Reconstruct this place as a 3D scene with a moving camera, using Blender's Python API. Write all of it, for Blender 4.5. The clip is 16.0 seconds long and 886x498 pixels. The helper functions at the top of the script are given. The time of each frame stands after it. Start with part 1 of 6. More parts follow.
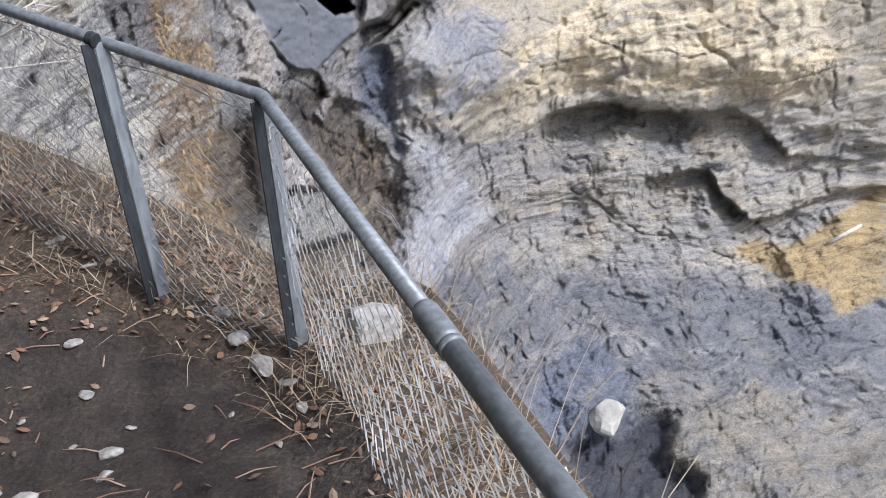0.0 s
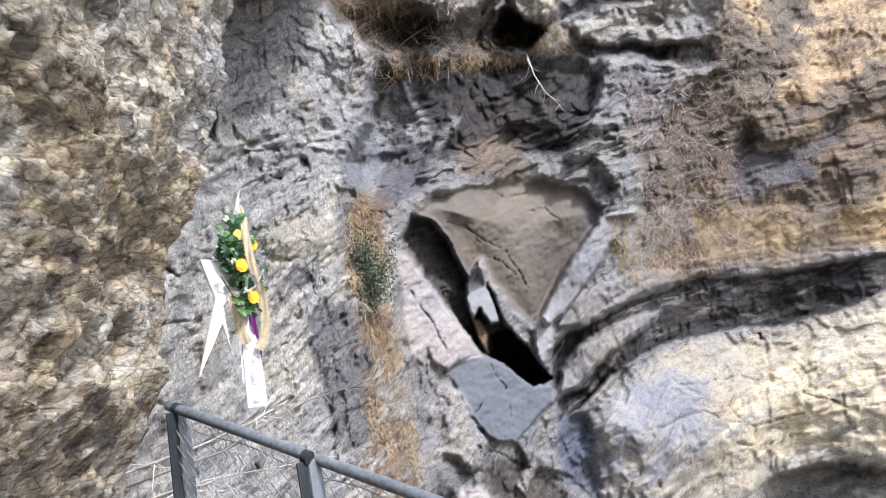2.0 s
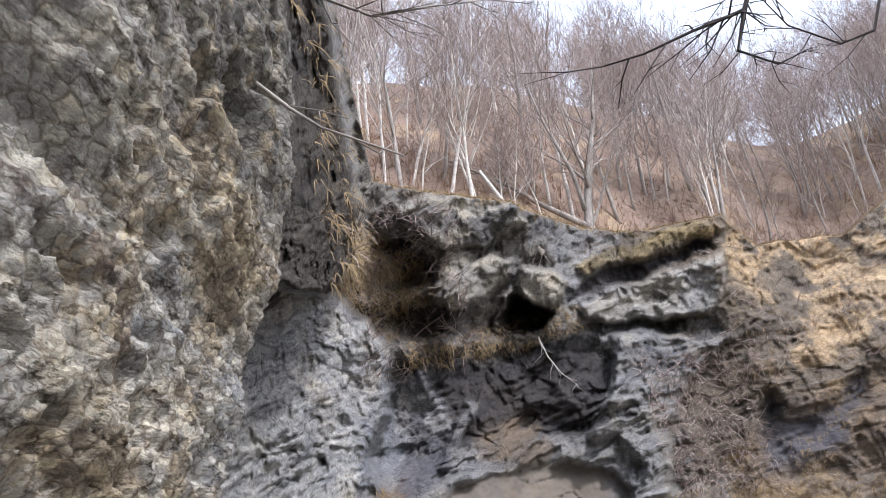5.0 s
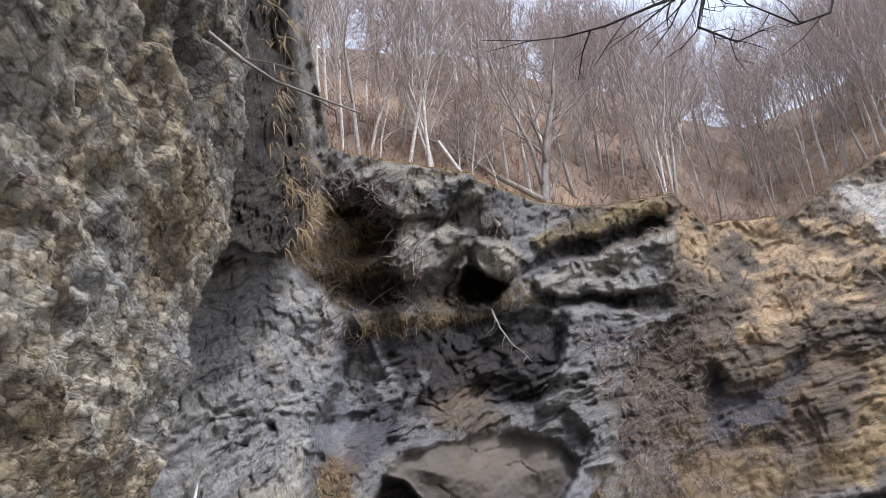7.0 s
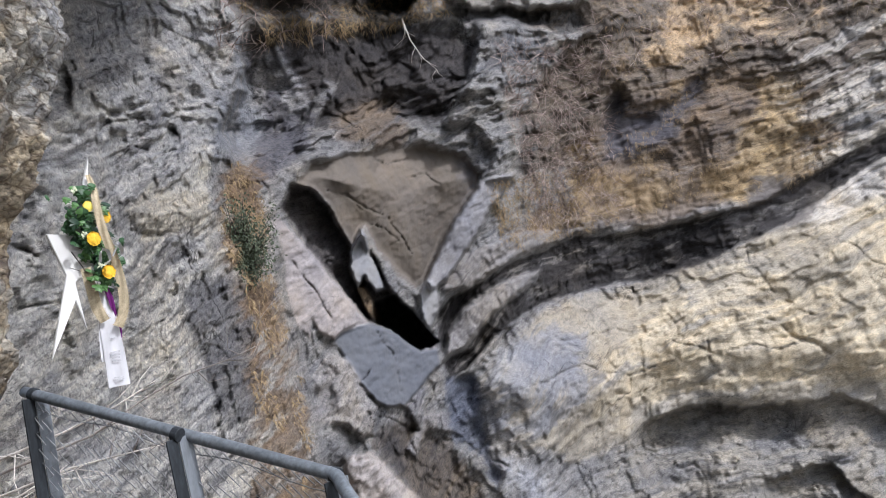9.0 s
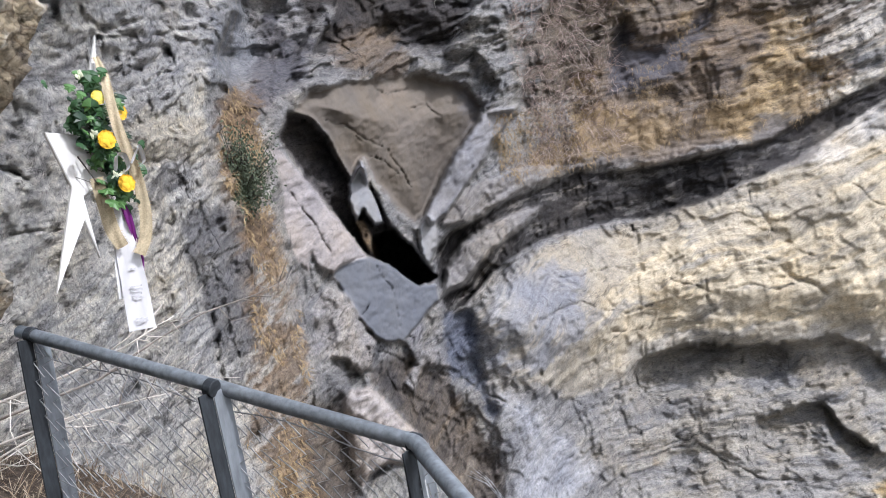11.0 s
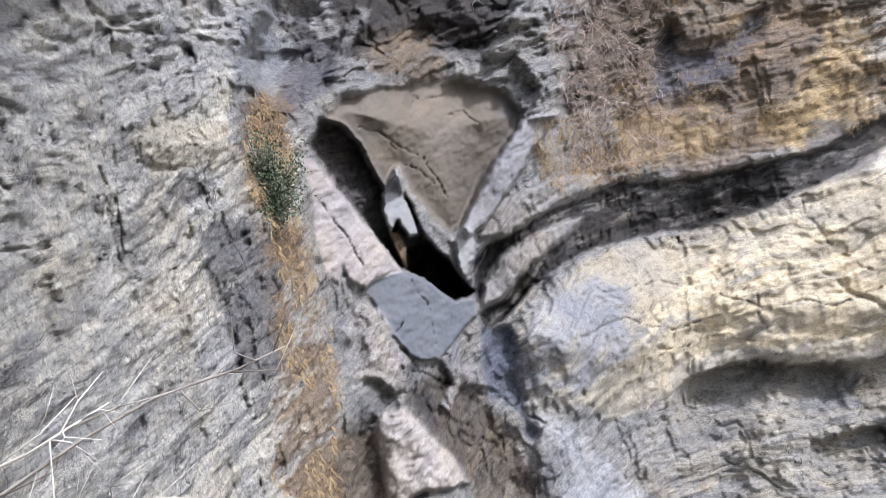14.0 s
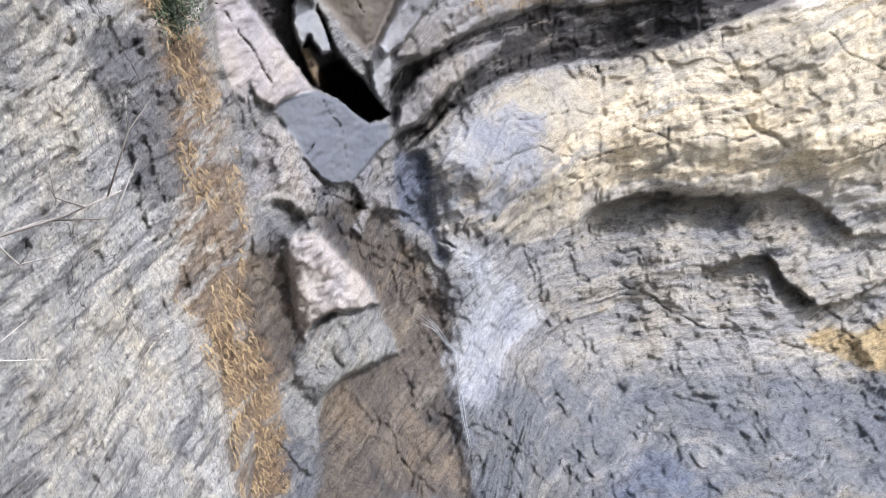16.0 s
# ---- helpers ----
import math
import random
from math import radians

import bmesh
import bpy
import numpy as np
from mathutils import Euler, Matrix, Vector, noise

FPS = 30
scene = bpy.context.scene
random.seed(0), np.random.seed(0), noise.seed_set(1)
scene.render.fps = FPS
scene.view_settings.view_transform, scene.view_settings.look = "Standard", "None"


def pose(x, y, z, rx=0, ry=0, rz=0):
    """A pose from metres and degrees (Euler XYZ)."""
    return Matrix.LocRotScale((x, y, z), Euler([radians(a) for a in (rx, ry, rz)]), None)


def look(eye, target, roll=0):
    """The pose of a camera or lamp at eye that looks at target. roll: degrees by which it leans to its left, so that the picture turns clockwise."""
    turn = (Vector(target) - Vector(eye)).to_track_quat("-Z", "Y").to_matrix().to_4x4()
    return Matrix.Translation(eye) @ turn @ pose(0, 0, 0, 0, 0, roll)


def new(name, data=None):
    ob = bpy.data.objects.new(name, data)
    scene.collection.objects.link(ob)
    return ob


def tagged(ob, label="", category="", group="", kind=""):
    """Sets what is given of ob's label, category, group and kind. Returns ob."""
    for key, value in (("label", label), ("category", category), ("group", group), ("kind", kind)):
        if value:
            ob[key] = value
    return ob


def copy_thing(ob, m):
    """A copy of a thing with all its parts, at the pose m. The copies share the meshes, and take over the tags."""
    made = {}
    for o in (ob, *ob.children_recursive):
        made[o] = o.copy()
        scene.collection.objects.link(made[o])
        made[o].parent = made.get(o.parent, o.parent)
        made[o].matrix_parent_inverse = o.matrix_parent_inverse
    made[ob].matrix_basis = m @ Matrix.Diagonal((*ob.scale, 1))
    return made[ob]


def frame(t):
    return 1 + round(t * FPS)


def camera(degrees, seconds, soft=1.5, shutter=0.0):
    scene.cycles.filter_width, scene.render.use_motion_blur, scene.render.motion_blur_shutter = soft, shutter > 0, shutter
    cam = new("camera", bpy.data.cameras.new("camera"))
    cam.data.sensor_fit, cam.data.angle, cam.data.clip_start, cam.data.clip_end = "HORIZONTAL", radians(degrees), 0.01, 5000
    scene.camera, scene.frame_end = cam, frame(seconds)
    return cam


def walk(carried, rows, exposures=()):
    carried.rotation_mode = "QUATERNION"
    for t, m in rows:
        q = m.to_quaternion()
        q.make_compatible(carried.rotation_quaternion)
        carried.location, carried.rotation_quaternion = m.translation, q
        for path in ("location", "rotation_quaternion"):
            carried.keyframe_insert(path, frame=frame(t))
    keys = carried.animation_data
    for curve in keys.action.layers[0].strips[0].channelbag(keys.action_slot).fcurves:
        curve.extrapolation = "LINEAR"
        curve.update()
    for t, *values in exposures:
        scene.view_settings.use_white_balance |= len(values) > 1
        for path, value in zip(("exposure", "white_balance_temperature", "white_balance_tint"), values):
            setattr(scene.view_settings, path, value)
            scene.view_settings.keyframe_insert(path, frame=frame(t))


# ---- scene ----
cam = camera(59.25, 16.0, soft=0.7)
PATH = [
    (0, (-0.009, 0.622, 1.502), (0.342, 2.443, 0.753), -3.71),
    (0.5, (-0.047, 0.635, 1.531), (-0.017, 2.549, 0.953), -3.86),
    (1, (-0.046, 0.640, 1.569), (-0.102, 2.618, 1.275), -4.44),
    (1.5, (0.002, 0.611, 1.618), (0.002, 2.610, 1.572), -5.29),
    (2, (0.030, 0.629, 1.645), (0.004, 2.619, 1.843), -8.04),
    (2.5, (0.048, 0.606, 1.675), (0.053, 2.577, 2.012), -9.27),
    (3, (0.054, 0.606, 1.706), (0.136, 2.543, 2.198), -10.16),
    (3.5, (0.053, 0.580, 1.715), (0.135, 2.477, 2.343), -10.40),
    (4, (0.055, 0.558, 1.730), (0.087, 2.407, 2.490), -10.42),
    (4.5, (0.063, 0.545, 1.746), (0.102, 2.338, 2.632), -11.83),
    (7, (0.067, 0.585, 1.725), (0.218, 2.413, 2.521), -11.86),
    (7.5, (0.130, 0.615, 1.692), (0.364, 2.490, 2.348), -11.87),
    (8, (0.118, 0.576, 1.665), (0.447, 2.502, 2.094), -12.35),
    (8.5, (0.117, 0.588, 1.644), (0.395, 2.553, 1.886), -11.75),
    (9, (0.084, 0.640, 1.623), (0.336, 2.623, 1.690), -10.73),
    (9.5, (0.006, 0.753, 1.627), (0.272, 2.735, 1.609), -10.17),
    (12, (-0.196, 1.672, 1.658), (-0.002, 3.660, 1.557), -9.34),
    (12.5, (-0.173, 1.906, 1.676), (-0.193, 3.906, 1.699), -8.47),
    (13, (-0.181, 2.115, 1.686), (-0.183, 4.114, 1.620), -7.13),
    (13.5, (-0.255, 2.371, 1.703), (-0.022, 4.357, 1.674), -9.01),
    (14, (-0.146, 2.594, 1.710), (0.020, 4.586, 1.650), -9.75),
    (14.5, (-0.082, 2.762, 1.721), (0.011, 4.759, 1.673), -7.40),
    (15, (-0.037, 2.855, 1.721), (0.189, 4.831, 1.505), -5.87),
    (15.5, (-0.015, 2.902, 1.721), (0.311, 4.818, 1.251), -7.29),
    (16, (-0.005, 2.914, 1.713), (0.294, 4.818, 1.180), -7.35),
]
walk(cam, [(t, look(eye, target, roll)) for t, eye, target, roll in PATH], exposures=[(0, 0.62, 5800, 13), (1, 0.8, 5800, 13), (2, 1.0, 5800, 13), (3, 1.1, 5800, 13), (4.5, 0.7, 5800, 13), (7, 0.15, 5800, 13), (8, 0.22, 5800, 13), (9.5, 0.45, 5800, 13), (12, 0.68, 5800, 13), (14, 0.85, 5800, 13), (16, 0.92, 5800, 13)])

# ---- light ----
SUN_AZ, SUN_EL = radians(130), radians(44)        # clockwise from the view direction +y
sun = new("sun", bpy.data.lights.new("sun", "SUN"))
sun.data.energy, sun.data.angle, sun.data.color = 2.4, radians(4.0), (1.0, 0.965, 0.92)
sun.matrix_world = look((math.sin(SUN_AZ) * math.cos(SUN_EL) * 90, math.cos(SUN_AZ) * math.cos(SUN_EL) * 90, 90 * math.sin(SUN_EL)), (0, 0, 0))
world = bpy.data.worlds.new("sky")
scene.world = world
world.use_nodes = True
wn = world.node_tree.nodes
sky = wn.new("ShaderNodeTexSky")
sky.sky_type, sky.sun_disc, sky.sun_elevation, sky.sun_rotation = "NISHITA", False, SUN_EL, SUN_AZ
sky.air_density, sky.dust_density, sky.ozone_density = 1.0, 6.0, 1.0
haze = wn.new("ShaderNodeMix")                      # thin high haze whitens the blue
haze.data_type = "RGBA"
haze.inputs[0].default_value = 0.6
haze.inputs[7].default_value = (8.6, 9.0, 9.8, 1)
world.node_tree.links.new(sky.outputs[0], haze.inputs[6])
world.node_tree.links.new(haze.outputs[2], wn["Background"].inputs[0])
wn["Background"].inputs[1].default_value = 0.15


# ---- materials ----
def mat(name, rough=0.8, metal=0.0, spec=0.3):
    m = bpy.data.materials.new(name)
    m.use_nodes = True
    b = m.node_tree.nodes["Principled BSDF"]
    b.inputs["Roughness"].default_value, b.inputs["Metallic"].default_value = rough, metal
    b.inputs["Specular IOR Level"].default_value = spec
    return m, m.node_tree.nodes, m.node_tree.links, b


def ramp(nodes, links, src, stops):
    r = nodes.new("ShaderNodeValToRGB")
    e = r.color_ramp.elements
    while len(e) < len(stops):
        e.new(0.5)
    for el, (p, c) in zip(e, stops):
        el.position, el.color = p, (*c, 1) if len(c) == 3 else c
    links.new(src, r.inputs[0])
    return r.outputs[0]


def mix(nodes, links, fac, a, b, blend="MIX"):
    n = nodes.new("ShaderNodeMix")
    n.data_type, n.blend_type = "RGBA", blend
    for sock, v in ((n.inputs[0], fac), (n.inputs[6], a), (n.inputs[7], b)):
        if isinstance(v, bpy.types.NodeSocket):
            links.new(v, sock)
        elif isinstance(v, (int, float)):
            sock.default_value = v
        else:
            sock.default_value = (*v, 1)
    return n.outputs[2]


def tex(nodes, links, scale, detail=6, rough=0.6, stretch=(1, 1, 1), turn=(0, 0, 0), kind="noise", distort=0.0):
    co = nodes.new("ShaderNodeTexCoord")
    mp = nodes.new("ShaderNodeMapping")
    mp.inputs["Scale"].default_value, mp.inputs["Rotation"].default_value = stretch, turn
    links.new(co.outputs["Object"], mp.inputs[0])
    if kind == "noise":
        n = nodes.new("ShaderNodeTexNoise")
        n.inputs["Scale"].default_value, n.inputs["Detail"].default_value, n.inputs["Roughness"].default_value = scale, detail, rough
        n.inputs["Distortion"].default_value = distort
    else:
        n = nodes.new("ShaderNodeTexVoronoi")
        n.inputs["Scale"].default_value = scale
        n.feature = "DISTANCE_TO_EDGE" if kind == "edge" else "F1"
    links.new(mp.outputs[0], n.inputs[0])
    return n.outputs[0]


def bump(nodes, links, b, heights):
    last = None
    for h, dist, strength in heights:
        n = nodes.new("ShaderNodeBump")
        n.inputs["Distance"].default_value = dist
        if isinstance(strength, float):
            n.inputs["Strength"].default_value = strength
        else:
            links.new(strength.outputs[0], n.inputs["Strength"])
        links.new(h, n.inputs["Height"])
        if last:
            links.new(last, n.inputs["Normal"])
        last = n.outputs[0]
    links.new(last, b.inputs["Normal"])


def plain(name, colour, rough=0.7, metal=0.0, scale=30, var=0.3, rel=0.002, stretch=(1, 1, 1), spec=0.3):
    m, n, l, b = mat(name, rough, metal, spec)
    g = tex(n, l, scale, 5, 0.6, stretch)
    lo, hi = [c * (1 - var) for c in colour], [min(1, c * (1 + var)) for c in colour]
    c = ramp(n, l, g, ((0.3, lo), (0.7, hi)))
    big = ramp(n, l, tex(n, l, scale * 0.13, 3), ((0.35, (0.8, 0.8, 0.8)), (0.65, (1.08, 1.08, 1.08))))
    l.new(mix(n, l, 1.0, c, big, "MULTIPLY"), b.inputs["Base Color"])
    if rel:
        bump(n, l, b, ((g, rel, 0.6),))
    return m


def varied(name, colours, rough=0.85, translucent=0.0):
    """A colour per loose piece of the mesh."""
    m, n, l, b = mat(name, rough)
    g = n.new("ShaderNodeNewGeometry")
    k = len(colours)
    l.new(ramp(n, l, g.outputs["Random Per Island"], [(i / max(1, k - 1), c) for i, c in enumerate(colours)]), b.inputs["Base Color"])
    return m


def cliff_material():
    """Folded limestone: colour and painted shade per vertex, fine laminae along the beds, grain, bedding cracks and
    joints.
    """
    m, n, l, b = mat("layered limestone", 0.85)
    at, worn, beds = (n.new("ShaderNodeAttribute") for _ in range(3))
    at.attribute_name, worn.attribute_name, beds.attribute_name = "tint", "polish", "beds"
    keep = n.new("ShaderNodeMath")                       # water-worn faces: little grain, little relief
    keep.operation, keep.inputs[0].default_value = "SUBTRACT", 1.0
    l.new(worn.outputs["Fac"], keep.inputs[1])

    def layered(scale, stretch, detail, rough, distort):
        mp, t = n.new("ShaderNodeMapping"), n.new("ShaderNodeTexNoise")
        mp.inputs["Scale"].default_value = stretch
        l.new(beds.outputs["Vector"], mp.inputs[0])
        l.new(mp.outputs[0], t.inputs[0])
        t.inputs["Scale"].default_value, t.inputs["Detail"].default_value, t.inputs["Roughness"].default_value, t.inputs["Distortion"].default_value = scale, detail, rough, distort
        return t.outputs[0]
    fine = layered(4.0, (0.28, 1.0, 1), 8, 0.72, 0.7)
    broad = layered(1.1, (0.36, 1.0, 1), 6, 0.66, 0.7)
    parting = layered(0.9, (0.28, 1.0, 1), 5, 0.6, 0.8)
    gate = layered(0.7, (0.5, 1.2, 1), 3, 0.5, 0.0)
    grain = tex(n, l, 6.0, 10, 0.80)
    patch = tex(n, l, 0.45, 5, 0.6)
    speckle = tex(n, l, 11.0, 5, 0.85, (1, 1, 1.5), (radians(18), radians(-26), 0))
    joint = tex(n, l, 0.55, 4, 0.55, (1, 1, 0.6), (radians(25), radians(20), 0), distort=0.6)
    joint_gate = tex(n, l, 0.4, 3, 0.5)
    c = at.outputs[0]
    for v, k in ((ramp(n, l, fine, ((0.32, (0.50, 0.50, 0.53)), (0.45, (0.92, 0.92, 0.92)), (0.60, (1.16, 1.15, 1.12)), (0.72, (1.45, 1.42, 1.34)))), keep.outputs[0]),
                 (ramp(n, l, broad, ((0.32, (0.74, 0.75, 0.78)), (0.5, (1, 1, 1)), (0.68, (1.14, 1.12, 1.06)))), keep.outputs[0]),
                 (ramp(n, l, grain, ((0.36, (0.50, 0.49, 0.50)), (0.46, (0.94, 0.94, 0.94)), (0.58, (1.12, 1.11, 1.09)), (0.68, (1.4, 1.38, 1.33)))), keep.outputs[0]),
                 (ramp(n, l, speckle, ((0.36, (0.42, 0.41, 0.42)), (0.45, (0.93, 0.93, 0.93)), (0.56, (1.1, 1.1, 1.09)), (0.64, (1.5, 1.48, 1.43)))), keep.outputs[0]),
                 (ramp(n, l, patch, ((0.3, (0.84, 0.86, 0.91)), (0.5, (1, 1, 1)), (0.72, (1.1, 1.04, 0.93)))), 1.0)):
        c = mix(n, l, k, c, mix(n, l, 1.0, c, v, "MULTIPLY"))
    for line, gt, wd, lo, hi in ((parting, gate, 0.008, 0.52, 0.64), (joint, joint_gate, 0.006, 0.5, 0.6)):
        k = ramp(n, l, line, ((0.5 - wd, (1, 1, 1)), (0.5, (0.2, 0.19, 0.19)), (0.5 + wd, (1, 1, 1))))
        g = ramp(n, l, gt, ((lo, (0, 0, 0)), (hi, (1, 1, 1))))
        c = mix(n, l, mix(n, l, 1.0, g, keep.outputs[0], "MULTIPLY"), c, mix(n, l, 1.0, c, k, "MULTIPLY"))
    l.new(c, b.inputs["Base Color"])
    bump(n, l, b, ((patch, 0.4, 0.25), (broad, 0.22, keep), (fine, 0.07, keep), (grain, 0.12, keep)))
    return m


def near_material():
    """Crumbling conglomerate: fragments of several sizes set in a paler matrix, with dark gaps and pits between them."""
    m, n, l, b = mat("crumbling conglomerate", 0.9)
    at = n.new("ShaderNodeAttribute")
    at.attribute_name = "tint"
    co, mp = n.new("ShaderNodeTexCoord"), n.new("ShaderNodeMapping")
    mp.inputs["Scale"].default_value, mp.inputs["Rotation"].default_value = (1.0, 0.75, 1.5), (radians(-22), 0, 0)
    l.new(co.outputs["Object"], mp.inputs[0])
    drift = n.new("ShaderNodeTexNoise")
    drift.inputs["Scale"].default_value, drift.inputs["Detail"].default_value = 16, 5
    l.new(mp.outputs[0], drift.inputs[0])
    warp = n.new("ShaderNodeVectorMath")
    warp.operation, warp.inputs[1].default_value = "MULTIPLY_ADD", (0.055, 0.055, 0.055)
    l.new(drift.outputs["Color"], warp.inputs[0])
    l.new(mp.outputs[0], warp.inputs[2])

    def pieces(scale, feature):
        v = n.new("ShaderNodeTexVoronoi")
        v.feature, v.inputs["Scale"].default_value = feature, scale
        l.new(warp.outputs[0], v.inputs[0])
        return v
    big, big_gap, small, small_gap = pieces(15, "F1"), pieces(15, "DISTANCE_TO_EDGE"), pieces(48, "F1"), pieces(48, "DISTANCE_TO_EDGE")
    grain = tex(n, l, 70, 8, 0.75)
    blotch = tex(n, l, 9, 6, 0.65)
    pit = tex(n, l, 15, 8, 0.74, (1, 0.5, 1.7), (radians(-20), 0, 0))
    c = at.outputs[0]
    for src, stops in ((big.outputs["Color"], ((0.2, (0.78, 0.78, 0.80)), (0.5, (1, 1, 1)), (0.8, (1.18, 1.16, 1.1)))), (small.outputs["Color"], ((0.2, (0.74, 0.73, 0.72)), (0.5, (1, 1, 1)), (0.85, (1.25, 1.23, 1.18)))),
                       (grain, ((0.34, (0.68, 0.67, 0.66)), (0.5, (1, 1, 1)), (0.66, (1.2, 1.19, 1.16)))), (blotch, ((0.34, (0.76, 0.74, 0.72)), (0.5, (1, 1, 1)), (0.66, (1.12, 1.1, 1.04)))),
                       (big_gap.outputs[0], ((0.0, (0.55, 0.5, 0.46)), (0.10, (1, 1, 1)))), (pit, ((0.34, (0.26, 0.21, 0.17)), (0.43, (1, 1, 1))))):
        c = mix(n, l, 1.0, c, ramp(n, l, src, stops), "MULTIPLY")
    l.new(c, b.inputs["Base Color"])
    dent = ramp(n, l, pit, ((0.30, (0, 0, 0)), (0.44, (1, 1, 1))))
    bump(n, l, b, ((blotch, 0.012, 0.4), (dent, 0.02, 0.8), (big_gap.outputs[0], 0.012, 0.4), (small_gap.outputs[0], 0.010, 0.5), (grain, 0.010, 0.9)))
    return m


CLIFF_ROCK = cliff_material()
NEAR_ROCK = near_material()


# ---- noise on arrays ----
def hashed(i, j, k, seed):
    h = (i * 374761393 + j * 668265263 + k * 2147483647 + seed * 974634721).astype(np.int64) & 0xFFFFFFFF
    h = ((h ^ (h >> 13)) * 1274126177) & 0xFFFFFFFF
    h = ((h ^ (h >> 16)) * 2246822519) & 0xFFFFFFFF
    return ((h ^ (h >> 15)) & 0xFFFF) / 32767.5 - 1.0


def vnoise(p, seed=0):
    q = np.floor(p).astype(np.int64)
    f = p - q
    f = f * f * f * (f * (f * 6 - 15) + 10)
    out = 0.0
    for dx in (0, 1):
        wx = f[:, 0] if dx else 1 - f[:, 0]
        for dy in (0, 1):
            wy = f[:, 1] if dy else 1 - f[:, 1]
            for dz in (0, 1):
                wz = f[:, 2] if dz else 1 - f[:, 2]
                out = out + wx * wy * wz * hashed(q[:, 0] + dx, q[:, 1] + dy, q[:, 2] + dz, seed)
    return out


def fbm(p, scale, octaves=4, gain=0.5, seed=0, ridged=False):
    out, amp, tot = 0.0, 1.0, 0.0
    for o in range(octaves):
        v = vnoise(p * scale + o * 17.3, seed + o)
        out = out + amp * ((1 - 2 * np.abs(v)) if ridged else v)
        tot += amp
        amp, scale = amp * gain, scale * 2.03
    return out / tot


def ss(a, b, x):
    t = np.clip((x - a) / (b - a), 0, 1)
    return t * t * (3 - 2 * t)


def seg_dist(a, h, pts, closed):
    best, side = np.full(a.shape, 1e9), np.zeros(a.shape, bool)
    n = len(pts)
    for i in range(n if closed else n - 1):
        (x0, y0), (x1, y1) = pts[i], pts[(i + 1) % n]
        dx, dy = x1 - x0, y1 - y0
        t = np.clip(((a - x0) * dx + (h - y0) * dy) / (dx * dx + dy * dy + 1e-9), 0, 1)
        best = np.minimum(best, np.hypot(a - x0 - t * dx, h - y0 - t * dy))
        if closed:
            cross = ((y0 > h) != (y1 > h)) & (a < dx * (h - y0) / (dy if abs(dy) > 1e-9 else 1e-9) + x0)
            side ^= cross
    return best, side


def area(a, h, pts, soft=0.5):
    d, inside = seg_dist(a, h, pts, True)
    return ss(-soft, soft, np.where(inside, d, -d))


def stroke(a, h, pts, width, soft=0.5):
    d, _ = seg_dist(a, h, pts, False)
    return 1 - ss(width - soft, width + soft, d)


def grid_mesh(name, pts, rows, cols, tint=None, material=None, polish=None, smooth=False):
    """A sheet of rows x cols points as one mesh, with a colour per vertex."""
    me = bpy.data.meshes.new(name)
    i = np.arange((rows - 1) * (cols - 1))
    r, c = i // (cols - 1), i % (cols - 1)
    v = r * cols + c
    quads = np.stack([v, v + 1, v + cols + 1, v + cols], 1).astype(np.int32)
    me.vertices.add(rows * cols)
    me.vertices.foreach_set("co", pts.astype(np.float32).ravel())
    me.loops.add(quads.size)
    me.loops.foreach_set("vertex_index", quads.ravel())
    me.polygons.add(len(quads))
    me.polygons.foreach_set("loop_start", np.arange(0, quads.size, 4, dtype=np.int32))
    me.polygons.foreach_set("use_smooth", np.full(len(quads), smooth))
    me.update(calc_edges=True)
    if tint is not None:
        at = me.attributes.new("tint", "FLOAT_COLOR", "POINT")
        at.data.foreach_set("color", np.concatenate([np.clip(tint, 0.01, 0.9), np.ones((rows * cols, 1))], 1).astype(np.float32).ravel())
    if polish is not None:
        me.attributes.new("polish", "FLOAT", "POINT").data.foreach_set("value", polish.astype(np.float32))
    me.materials.append(material)
    return new(name, me)


# ---- the gorge ----
HEART = (0.0, 0.7, 1.65)          # middle of the amphitheatre, on the viewing ledge
RIM = [(-40, 54), (-5.2, 54), (-3.6, 48), (-2.8, 32.4), (1.7, 31), (8.2, 28.8), (13.1, 25.2), (17.4, 23.8), (23.3, 23.2), (24.7, 20.2), (30, 18.6), (37.4, 20.6), (45, 23), (66, 24)]
EDGE = [(-28, -9), (-24, -7.5), (-18.7, -6.2), (-9.5, -5.2), (-4.2, -5.6), (1.9, -5.6), (7, -4.9), (9, -5.0), (12.8, -6.6), (17, -4.2), (20.6, -4.2), (25, -7.6), (27.7, -4.6), (34.3, -4.2), (45, -3.8), (56, -3.4)]
rim_at = lambda a: np.interp(a, [p[0] for p in RIM], [p[1] for p in RIM])
edge_at = lambda h: np.interp(h, [p[0] for p in EDGE], [p[1] for p in EDGE])

GASH = [(-3.6, 6.9), (-2.6, 8.5), (-1.4, 8.0), (-0.3, 6.5), (0.3, 4.4), (0.9, 3.1), (1.7, 3.9), (2.3, 2.4), (2.7, 0.4), (3.2, -0.8), (4.3, -2.3), (5.0, -3.7), (5.7, -4.7), (4.4, -5.1), (2.6, -3.3), (1.1, -2.4), (0.5, -1.3), (-0.7, 1.0), (-2.2, 3.7)]
GASH_TIP = [(1.8, -1.0), (3.2, -0.9), (4.3, -2.3), (5.0, -3.7), (5.7, -4.7), (4.4, -5.1), (2.6, -3.3), (1.5, -2.4)]
PILLAR = [(1.8, 4.4), (0.7, 2.8), (0.4, 1.7), (0.7, 0.2), (1.3, 0.9), (1.9, -0.3), (2.7, -0.2), (2.3, 2.0)]
